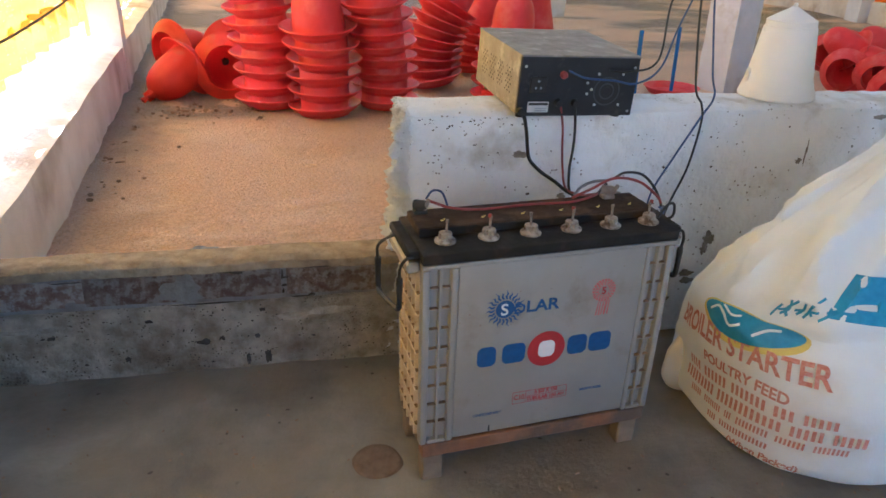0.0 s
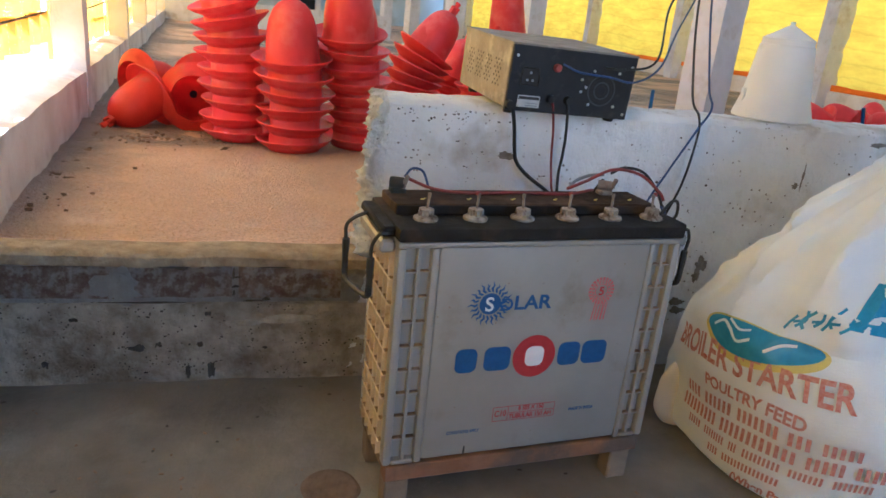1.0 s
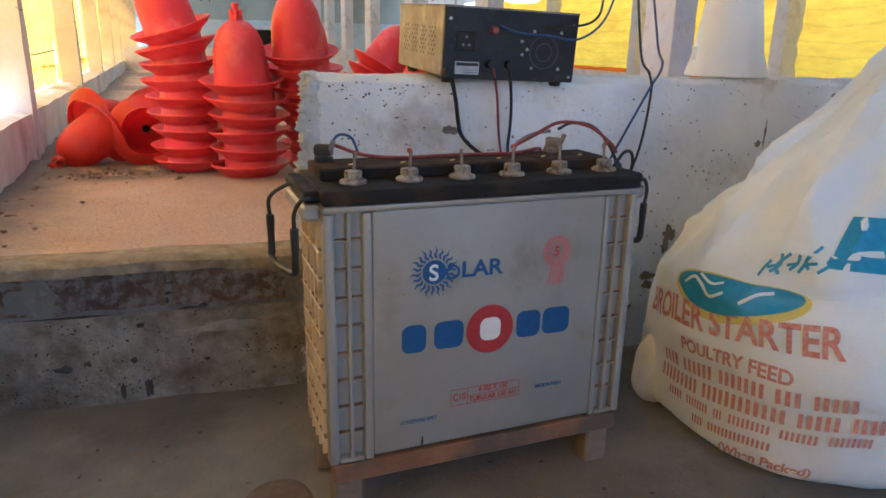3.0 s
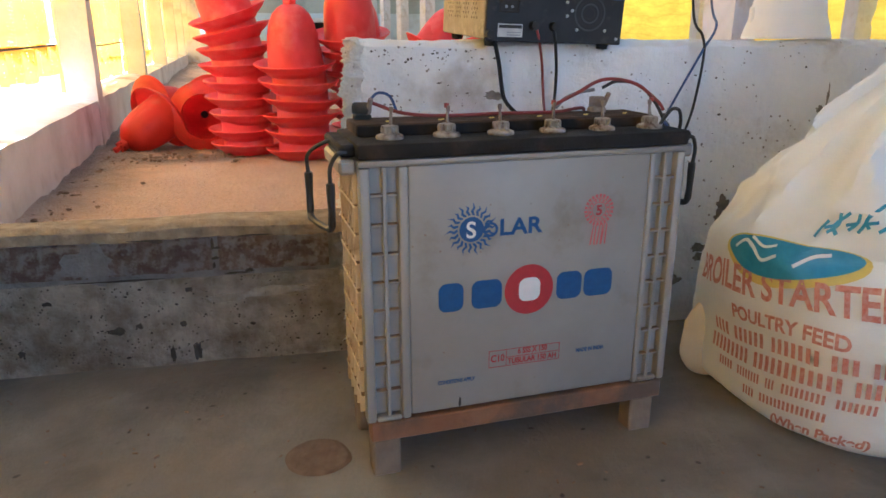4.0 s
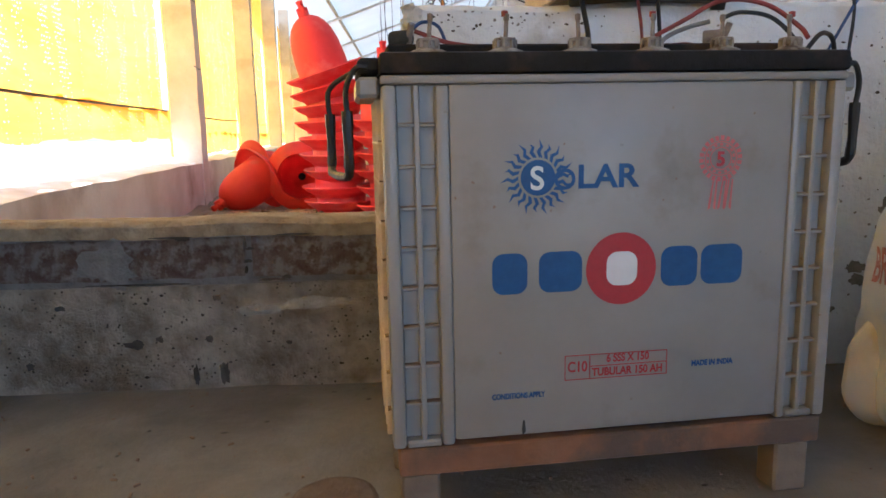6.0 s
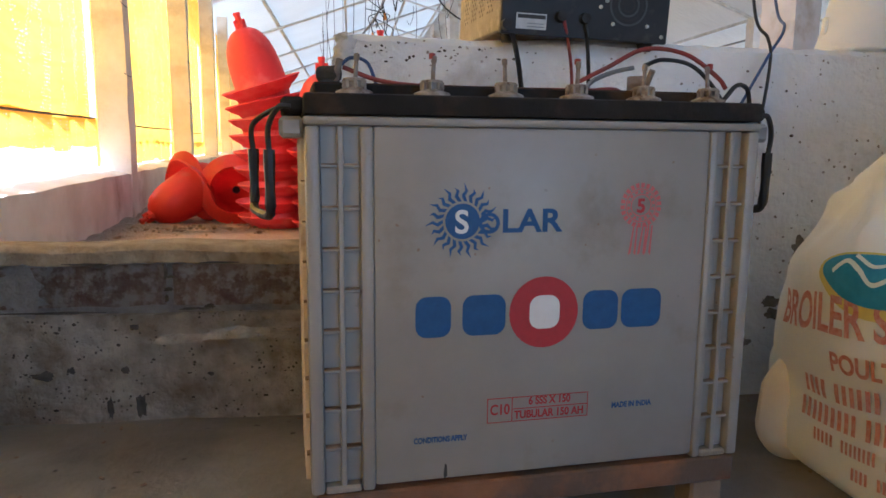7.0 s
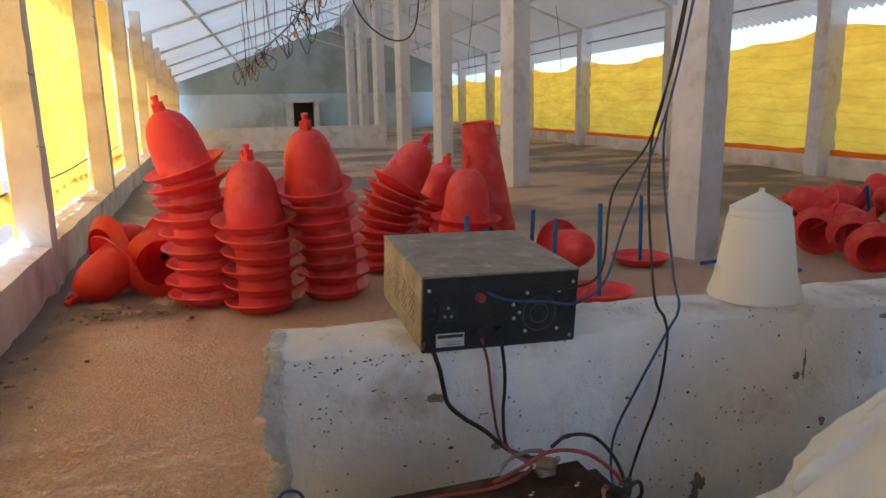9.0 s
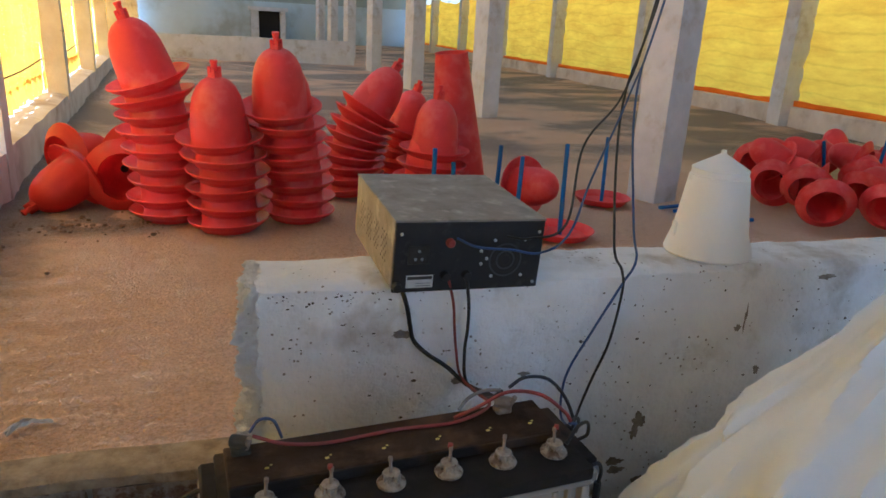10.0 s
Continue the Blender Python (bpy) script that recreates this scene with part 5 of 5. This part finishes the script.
def wrap(s0, z0, tilt=0.0, lift=0.0035):
    """Lays print on the sack: s metres along its girth from the side, z up."""
    def f(x, y):
        s = s0 + x
        z = z0 + y + tilt * x
        # quarter girth is about 0.56 m
        return sack_point(s / 0.345 * 1.0, z, lift)
    return f


def sack_flat(name, mat, pts, s0, z0, lift=0.0035, label="", tilt=0.0):
    bm = bmesh.new()
    cx, cz = sum(p[0] for p in pts) / len(pts), sum(p[1] for p in pts) / len(pts)
    c = bm.verts.new((cx, cz, 0))
    ring = []
    rows = 8
    rings = [[bm.verts.new((cx + (x - cx) * k / rows, cz + (z - cz) * k / rows, 0)) for x, z in pts] for k in range(1, rows + 1)]
    n = len(pts)
    for i in range(n):
        bm.faces.new((c, rings[0][i], rings[0][(i + 1) % n]))
        for a, b in zip(rings, rings[1:]):
            bm.faces.new((a[i], a[(i + 1) % n], b[(i + 1) % n], b[i]))
    f = wrap(s0, z0, tilt, lift)
    for v in bm.verts:
        v.co = f(v.co.x, v.co.y)
    return part(name, bm, mat, sack, label)


def sack_bars(s0, z0, h, widths, mat="bagred", gap=0.012, tilt=0.1):
    """Unreadable words as rows of small plain bars."""
    x = 0.0
    f = wrap(s0, z0, tilt, 0.0035)
    for w in widths:
        n = max(2, round(w / (0.46 * h)))
        bm = bmesh.new()
        for i in range(n):
            a, b = x + w * i / n, x + w * (i + 0.56) / n
            v = [[bm.verts.new(f(q, r)) for r in (0.0, h / 2, h)] for q in (a, (a + b) / 2, b)]
            for k in range(2):
                for m in range(2):
                    bm.faces.new((v[k][m], v[k + 1][m], v[k + 1][m + 1], v[k][m + 1]))
        part("print_bar", bm, mat, sack)
        x += w + gap


glyphs("BROILER STARTER", 0.064, "bagred", sack, None, "lettering", bend=wrap(-0.115, 0.222, 0.085), stretch=0.80, bold=0.0016, label="red block lettering")
glyphs("POULTRY FEED", 0.034, "bagred", sack, None, "lettering", bend=wrap(0.03, 0.188, 0.06), stretch=0.9, bold=0.001, label="smaller red lettering")
sack_bars(-0.03, 0.138, 0.026, (0.05, 0.075, 0.085, 0.04, 0.06))
sack_bars(-0.04, 0.100, 0.027, (0.11, 0.155, 0.06, 0.06))
sack_bars(-0.01, 0.076, 0.017, (0.04, 0.06, 0.02, 0.07, 0.055, 0.06))
sack_bars(0.06, 0.052, 0.017, (0.03, 0.12))
glyphs("(When Packed)", 0.024, "bagred", sack, None, "lettering", bend=wrap(0.13, 0.030, 0.06), stretch=1.05, bold=0.0008)
# badge: an uneven blue patch with a yellow edge and pale strokes
def badge(k, grow):
    a = 2 * math.pi * k / 44
    r = 1 + 0.10 * math.sin(3 * a + 0.6) + 0.08 * math.cos(2 * a)
    return (0.11 + (0.108 + grow) * r * math.cos(a), (0.032 + grow) * r * math.sin(a) + 0.010 * math.cos(a))


BZ = 0.312
sack_flat("badge_edge", "bagyellow", [(x, z - 0.006) for x, z in (badge(k, 0.009) for k in range(44))], 0.01, BZ, 0.0032, "yellow badge edge")
sack_flat("badge", "bagblue", [badge(k, 0.0) for k in range(44)], 0.01, BZ, 0.0046, "blue badge")


def stroke(pts, w, s0, z0, mat, lift):
    """A thin painted curl on the sack."""
    f = wrap(s0, z0, 0.03, lift)
    line = spline([(x, z, 0) for x, z in pts], 6)
    bm = bmesh.new()
    rows = []
    for i, p in enumerate(line):
        d = (line[min(i + 1, len(line) - 1)] - line[max(i - 1, 0)]).normalized()
        o = Vector((-d.y, d.x, 0)) * w / 2
        rows.append([bm.verts.new(f((p + o).x, (p + o).y)), bm.verts.new(f((p - o).x, (p - o).y))])
    for a, b in zip(rows, rows[1:]):
        bm.faces.new((a[0], b[0], b[1], a[1]))
    part("badge_stroke", bm, mat, sack)


stroke([(0.020, -0.004), (0.040, 0.012), (0.062, 0.004), (0.084, -0.010), (0.108, 0.002)], 0.0055, 0.01, BZ, "bag", 0.0062)
stroke([(0.050, 0.020), (0.078, 0.010), (0.100, 0.016)], 0.004, 0.01, BZ, "bag", 0.0062)
stroke([(0.140, -0.008), (0.162, 0.010), (0.186, 0.016)], 0.006, 0.01, BZ, "bag", 0.0062)
for k in range(8):
    x = 0.16 + 0.015 * k
    tiltk = 0.012 * math.sin(k * 2.3)
    stroke([(x, 0.0), (x + 0.004 + tiltk, 0.013), (x + 0.012, 0.026 + 0.004 * (k % 3))], 0.0055, 0.0, 0.352 + 0.005 * (k % 2) + 0.003 * k, "bagblue", 0.0045)
    if k % 2:
        stroke([(x - 0.006, 0.012), (x + 0.012, 0.017)], 0.005, 0.0, 0.352 + 0.003 * k, "bagblue", 0.0045)
sack_flat("blue_panel", "bagblue", [(0, 0), (0.04, -0.004), (0.08, -0.008), (0.11, -0.008), (0.115, 0.03), (0.115, 0.062), (0.08, 0.068), (0.05, 0.07), (0.018, 0.07), (0.008, 0.035)], 0.262, 0.385, label="blue printed panel")

# ---- red drinkers ----
BELL = [(0.134, 0.0), (0.140, 0.003), (0.146, 0.015), (0.166, 0.027), (0.189, 0.042), (0.201, 0.056), (0.207, 0.058), (0.209, 0.063), (0.206, 0.067), (0.199, 0.063), (0.185, 0.050), (0.160, 0.036), (0.142, 0.033), (0.137, 0.042), (0.135, 0.08),
        (0.132, 0.14), (0.126, 0.20), (0.113, 0.255), (0.092, 0.300), (0.066, 0.328), (0.043, 0.342), (0.03, 0.346), (0.0, 0.347)]
INNER = [(0.0, 0.340), (0.065, 0.322), (0.09, 0.296), (0.111, 0.252), (0.123, 0.198), (0.129, 0.14), (0.132, 0.08), (0.1335, 0.03), (0.134, 0.0)]


def bell_mesh(mat):
    return mesh_of(lathe(INNER + BELL[1:], 44), mat, True, "bell")


def nozzle_mesh(mat):
    bm = lathe([(0.0, 0.34), (0.026, 0.34), (0.026, 0.370), (0.015, 0.374), (0.015, 0.41), (0.018, 0.411), (0.018, 0.425), (0.0, 0.426)], 14)
    for k in range(4):
        cx, cy = 0.021 * math.cos(math.pi * k / 2 + 0.4), 0.021 * math.sin(math.pi * k / 2 + 0.4)
        boxes((cx - 0.009, cy - 0.009, 0.335, cx + 0.009, cy + 0.009, 0.39 + 0.006 * (k % 2)), bm=bm, bevel=0.003)
    return mesh_of(bm, mat, True, "nozzle")


BELLS = {m: (bell_mesh(m), nozzle_mesh(m)) for m in ("red", "orange")}
HUB = mesh_of(lathe([(0.0, 0.31), (0.02, 0.31), (0.024, 0.335), (0.0, 0.336)], 12), "black_hole", True, "hub")


def drinker(m, mat="red", nozzle=True, label="red plastic bell drinker nested in a stack", group="stacked bell drinkers", scale=1.0, hub=False):
    ob = thing("bell_drinker", label, "drinker", m @ Matrix.Scale(scale, 4), group=group)
    part("bell", BELLS[mat][0], mat, ob)
    if nozzle:
        part("nozzle", BELLS[mat][1], mat, ob)
    if hub:
        part("hub", HUB, "black_hole", ob, "dark hole at the centre")
    return ob


def aimed(rim, axis, spin=0.0):
    """A pose with the rim's centre at rim and the nozzle pointing along axis."""
    return Matrix.Translation(rim) @ Vector(axis).to_track_quat("Z", "Y").to_matrix().to_4x4() @ pose(0, 0, 0, 0, 0, spin)


def stack(x, y, n, step, lean=0.0, top_tilt=0.0, tip=2.4, seed=1, nod=0.0, bow=0.0):
    rnd = random.Random(seed)
    for k in range(n):
        t = k / max(n - 1, 1)
        top = k == n - 1
        m = pose(x + lean * t ** 2 + rnd.uniform(-0.008, 0.008), y - bow * t ** 1.6 + rnd.uniform(-0.006, 0.006), 0.008 + step * k, rnd.uniform(-tip, tip) + nod * t ** 2, rnd.uniform(-tip, tip) + top_tilt * t ** 3, 0) @ pose(0, 0, 0, 0, 0, rnd.uniform(0, 360))
        drinker(m, nozzle=top, label="red plastic bell drinker on top of a stack" if top else "red plastic bell drinker nested in a stack")


def curved_pile(p, n, step, tilt0, tilt1, label, back=0.0):
    p = Vector(p)
    for k in range(n):
        a = radians(tilt0 + (tilt1 - tilt0) * k / (n - 1))
        axis = Vector((math.sin(a), back, math.cos(a))).normalized()
        drinker(aimed(p, axis, 37 * k), nozzle=k == n - 1, label=label, group="slanting pile of drinkers")
        p = p + axis * step


stack(-0.03, 4.80, 9, 0.088, -0.045, -16, tip=3.0, seed=3, nod=7, bow=0.10)
stack(0.28, 4.58, 6, 0.090, -0.02, -2, seed=4, nod=6, bow=0.13)
stack(0.635, 4.75, 8, 0.085, -0.09, -4, seed=5, nod=10, bow=0.22)
stack(1.40, 4.80, 5, 0.083, 0.03, 3, seed=6)
curved_pile((1.04, 5.27, 0.03), 9, 0.062, -10, 31, "red plastic bell drinker in a slanting pile")
curved_pile((1.40, 5.74, 0.03), 5, 0.07, 2, 18, "red plastic bell drinker in the rear pile")
# tall cone
cone = thing("red_cone", "tall smooth red plastic cone leaning among the drinkers", "cone", pose(1.71, 5.14, 0.0, 3, -7, 0))
part("shell", lathe([(0.185, 0.01), (0.19, 0.012), (0.165, 0.3), (0.10, 0.93), (0.103, 0.945), (0.097, 0.945), (0.094, 0.93), (0.16, 0.3), (0.183, 0.012)], 40), "red", cone, smooth=True)
part("inner_cup", lathe([(0.0, 0.88), (0.09, 0.88), (0.094, 0.93)], 32), "red", cone, smooth=True)
# fallen bells by the wall
fallen = "orange-red bell drinker lying on its side by the wall"
grp = "fallen drinkers"
drinker(aimed((-0.50, 5.12, 0.215), (-0.62, -0.55, -0.42)), "orange", True, fallen, grp, 0.97)
drinker(aimed((-0.285, 4.97, 0.20), (-0.12, 0.96, -0.06)), "orange", False, "orange-red bell drinker tipped over, showing its hollow inside", grp, 0.98, True)
drinker(aimed((-0.72, 5.50, 0.205), (0.66, 0.72, 0.05)), "orange", False, "orange-red bell drinker tipped over, showing its hollow inside", grp, 0.98)
drinker(aimed((-0.30, 5.62, 0.205), (-0.5, 0.8, 0.05)), "orange", False, fallen, grp, 0.95)
drinker(aimed((-0.16, 5.40, 0.20), (0.3, 0.9, -0.1)), "red", False, fallen, grp, 0.98)
# pans and heap of bells beyond the wall
rnd = random.Random(12)
PAN = mesh_of(lathe([(0.0, 0.004), (0.15, 0.004), (0.185, 0.045), (0.19, 0.047), (0.185, 0.05), (0.148, 0.012), (0.0, 0.012)], 36), "red", True, "pan")


def pan_with_pipe(x, y, h, tx=0.0, ty=0.0):
    ob = thing("pan_drinker", "red round drinker base with an upright blue pipe on the litter", "drinker", pose(x, y, 0.012), group="bases with pipes")
    part("pan", PAN, "red", ob)
    part("pipe", lathe([(0.0, 0.01), (0.0125, 0.01), (0.0125, h), (0.009, h), (0.009, h - 0.03), (0.0, h - 0.03)], 14, m=pose(0, 0, 0, tx, ty, 0)), "bluepipe", ob, "blue plastic pipe", True)


for x, y, h, ty in ((1.30, 4.28, 0.48, 0), (1.43, 4.33, 0.40, -2), (1.77, 4.62, 0.44, 2), (1.79, 4.32, 0.43, 2), (2.03, 4.25, 0.51, 0), (2.66, 4.95, 0.44, -1)):
    pan_with_pipe(x, y, h, rnd.uniform(-2, 2), ty)
drinker(pose(1.98, 4.78, 0.17, 78, 0, 20), "red", False, "red bell drinker lying on its side on the litter", "heap of drinkers", 0.9)
spots = [(3.40, 4.15), (3.62, 4.55), (3.92, 4.40), (4.25, 4.52), (3.75, 4.95), (4.15, 5.05), (4.5, 4.95), (4.75, 4.6), (4.0, 4.0), (4.45, 4.15), (3.98, 5.5), (4.4, 5.6), (4.95, 5.1), (4.9, 5.6), (4.75, 4.05), (3.72, 4.02), (3.5, 4.75), (4.35, 4.8), (4.6, 5.3), (5.1, 4.6), (3.85, 4.7), (5.2, 5.4)]
for i, (x, y) in enumerate(spots):
    tip = rnd.uniform(55, 85)
    drinker(aimed((x + 0.32, y, 0.19 + (0.10 if i in (4, 5, 6, 7) else 0) - 0.02), (rnd.uniform(-0.9, 0.9), rnd.uniform(0.2, 1.0), rnd.uniform(-0.15, 0.6))), "red", False, "dark red bell drinker lying in a loose heap", "heap of drinkers", 0.8, i % 2 == 0)
for x, y, h, tx, ty in ((4.25, 5.0, 0.46, 4, -18), (4.68, 5.0, 0.50, 0, 6), (4.65, 4.6, 0.42, 0, 8), (5.1, 4.9, 0.4, 5, 4)):
    ob = thing("blue_pipe", "blue plastic pipe sticking up out of the heap", "pipe", pose(x + 0.3, y, 0.0, tx, ty, 0), group="loose blue pipes")
    part("pipe_wall", lathe([(0.0, 0.0), (0.0125, 0.0), (0.0125, h), (0.009, h), (0.009, h - 0.03), (0.0, h - 0.03)], 14), "bluepipe", ob, smooth=True)
for k in range(4):
    ob = thing("blue_pipe", "blue plastic pipe lying on the litter", "pipe", pose(2.98 + 0.05 * k, 4.75 - 0.09 * k, 0.025, 0, 90, 12 - 8 * k), group="loose blue pipes")
    part("pipe_wall", lathe([(0.0, 0.0), (0.0125, 0.0), (0.0125, 0.32), (0.0, 0.32)], 12), "bluepipe", ob, smooth=True)

# ---- hanging lines under the roof ----
rnd = random.Random(7)
for i in range(34):
    x, y = rnd.uniform(-0.9, 6.8), rnd.uniform(7.5, 26)
    z1 = roof_z(x) + 0.02
    h = rnd.uniform(0.5, 1.5)
    pts = [(x, y, z1), (x + rnd.uniform(-0.1, 0.1), y, z1 - h * 0.5), (x + rnd.uniform(-0.15, 0.15), y + rnd.uniform(-0.1, 0.1), z1 - h)]
    if i % 3 == 0:
        pts.append((x + rnd.uniform(-0.2, 0.2), y, z1 - h + 0.12))
    tagged(part("hanging_cord", tube(pts, 0.006, 5, steps=5), "wireblack", smooth=True), "thin dark cord hanging loose from the roof", "cord", group="hanging cords")
# a gathered line of drinker hoses running down the shed
MAIN = spline([(1.45, 4.6, 3.3), (1.10, 8.0, 2.59), (0.90, 10.0, 2.44), (0.70, 12.0, 2.30), (0.25, 14.0, 2.08), (-0.15, 16.0, 1.90), (-0.33, 20.0, 2.14)], 10)
tagged(part("hose_line", tube(MAIN, 0.016, 6, steps=1), "wiregrey", smooth=True), "grey line of gathered hoses hung along the shed", "hose", group="gathered hoses")
rnd = random.Random(17)
for i in range(4, len(MAIN) - 4, 2):
    x, y, z = MAIN[i]
    for q in range(rnd.randint(1, 2)):
        h = rnd.uniform(0.12, 0.45)
        dx, dy = rnd.uniform(-0.22, 0.22), rnd.uniform(-0.25, 0.25)
        line = [(x, y, z), (x + dx * 0.6, y + dy * 0.5, z - h * 0.7), (x + dx, y + dy, z - h), (x + dx * 1.3, y + dy * 0.6, z - h * 0.4), (x + rnd.uniform(-0.2, 0.2), y + dy, z + 0.02)]
        tagged(part("drinker_hose", tube(line, 0.0065, 6), "wireblack", smooth=True), "black hose looped up under the roof", "hose", group="gathered hoses")
    if i % 4 == 0:
        tagged(part("hanging_cord", tube([(x, y, z), (x + 0.02, y, (z + roof_z(x)) / 2), (x, y, roof_z(x) + 0.02)], 0.005, 5, steps=4), "wireblack", smooth=True), "thin cord holding up the hoses", "cord", group="hanging cords")
    if i % 3 == 0:
        p = thing("lamp_holder", "orange lamp holder on a gathered line under the roof", "lamp holder", pose(x + 0.03, y, z - 0.22), group="lamp holders")
        part("cup", lathe([(0.0, 0.0), (0.026, 0.0), (0.022, 0.06), (0.012, 0.10), (0.0, 0.10)], 12), "bulb", p, smooth=True)
        part("lead", tube([(0, 0, 0.10), (-0.01, 0, 0.16), (-0.03, 0, 0.22)], 0.006, 5), "wireblack", p)
for h in (((2.0, 8.7, 3.9), (2.05, 8.7, 3.2), (2.35, 8.7, 2.85), (2.8, 8.7, 2.68), (3.2, 8.7, 2.75), (3.5, 8.7, 3.3), (3.55, 8.7, 4.2)), ((1.1, 7.8, 2.62), (1.12, 7.9, 2.2), (1.3, 8.0, 1.85), (1.6, 8.0, 1.68), (1.8, 8.0, 1.85), (1.85, 8.0, 2.6), (1.9, 8.0, 4.0)),
          ((0.5, 6.6, 3.5), (0.62, 6.6, 2.6), (0.78, 6.7, 2.2), (1.0, 6.9, 2.3))):
    tagged(part("drinker_hose", tube(h, 0.008, 6), "wireblack", smooth=True), "long black hose hanging in a loop from the roof", "hose", group="gathered hoses")

# ---- loose bits ----
rnd = random.Random(21)


def clod(seed):
    bm = bmesh.new()
    bmesh.ops.create_icosphere(bm, subdivisions=2, radius=1.0)
    for v in bm.verts:
        v.co *= 1 + 0.45 * nz(v.co.x, v.co.y, v.co.z + seed, 1.3)
        v.co.z *= 0.6
    return mesh_of(bm, "stone", False, "clod")


CLODS = [clod(3.0 * k) for k in range(4)]
for i in range(190):
    y = rnd.uniform(3.2, 6.4)
    x = -0.66 - 0.098 * (y - 2.5) + abs(rnd.gauss(0, 0.10)) + 0.02
    if i > 100:
        x, y = rnd.uniform(-0.80, -0.05), rnd.gauss(4.66, 0.11)
    s = 0.004 + 0.012 * rnd.random() ** 2.5
    tagged(part("clod", CLODS[i % 4], "stone", m=pose(x, y, 0.018, 0, 0, rnd.uniform(0, 360)) @ Matrix.Scale(s, 4)), "dry clod of dirt on the litter by the wall", "clod", group="clods along the wall")
bm = bmesh.new()
for i in range(34000):
    x, y = rnd.uniform(-0.8, 1.6), 2.2 + 3.6 * rnd.random() ** 1.6
    s, a, t = rnd.uniform(0.0035, 0.007), rnd.uniform(0, math.pi), rnd.uniform(-0.7, 0.7)
    z = 0.010 + 0.012 * nz(x, y, 0, 1.3)
    ux, uy = s * math.cos(a), s * math.sin(a)
    q = [bm.verts.new((x + p * ux - w * uy * 0.35, y + p * uy + w * ux * 0.35, z + 0.002 + p * t * s)) for p, w in ((-1, 0), (0, -1), (1, 0), (0, 1))]
    bm.faces.new(q)
tagged(part("husk_flakes", bm, "husk"), "loose rice husks strewn over the litter", "husk", kind="stuff")
bm = bmesh.new()
for i in range(420):
    x, y, s = rnd.uniform(-0.8, 1.5), rnd.uniform(0.9, 2.06), rnd.uniform(0.001, 0.0032)
    r = bmesh.ops.create_cube(bm, size=1.0)
    bmesh.ops.transform(bm, verts=r["verts"], matrix=pose(x, y, s * 0.4, 0, 0, rnd.uniform(0, 180)) @ Matrix.Diagonal((s * rnd.uniform(1, 3.5), s, s, 1)))
tagged(part("floor_grit", bm, "stone"), "crumbs and husk bits scattered on the cement", "grit", kind="stuff")
scrap = thing("foil_scrap", "crumpled grey foil scrap on the litter", "scrap", pose(-0.21, 2.72, 0.02, 0, 0, 35))
part("foil", sheet(10, 4, lambda u, v: (0.11 * (u - 0.5), 0.03 * (v - 0.5) + 0.02 * math.sin(4 * u), 0.012 * abs(nz(u * 9, v * 5, 1)) + 0.004)), "wiregrey", scrap)

# ---- bricks of the kerb ----
BR = [brick_mesh(4.0 * k, 0.205 + 0.012 * (k % 3)) for k in range(5)]
x = -0.705
for i in range(5):
    part("brick", BR[i % 5], "brick", kerb, m=pose(x, WALL_Y + 0.001 + 0.004 * (i % 2), 0.193, 0, 0.6 * (-1) ** i, 0.5 * (-1) ** i))
    x += 0.224
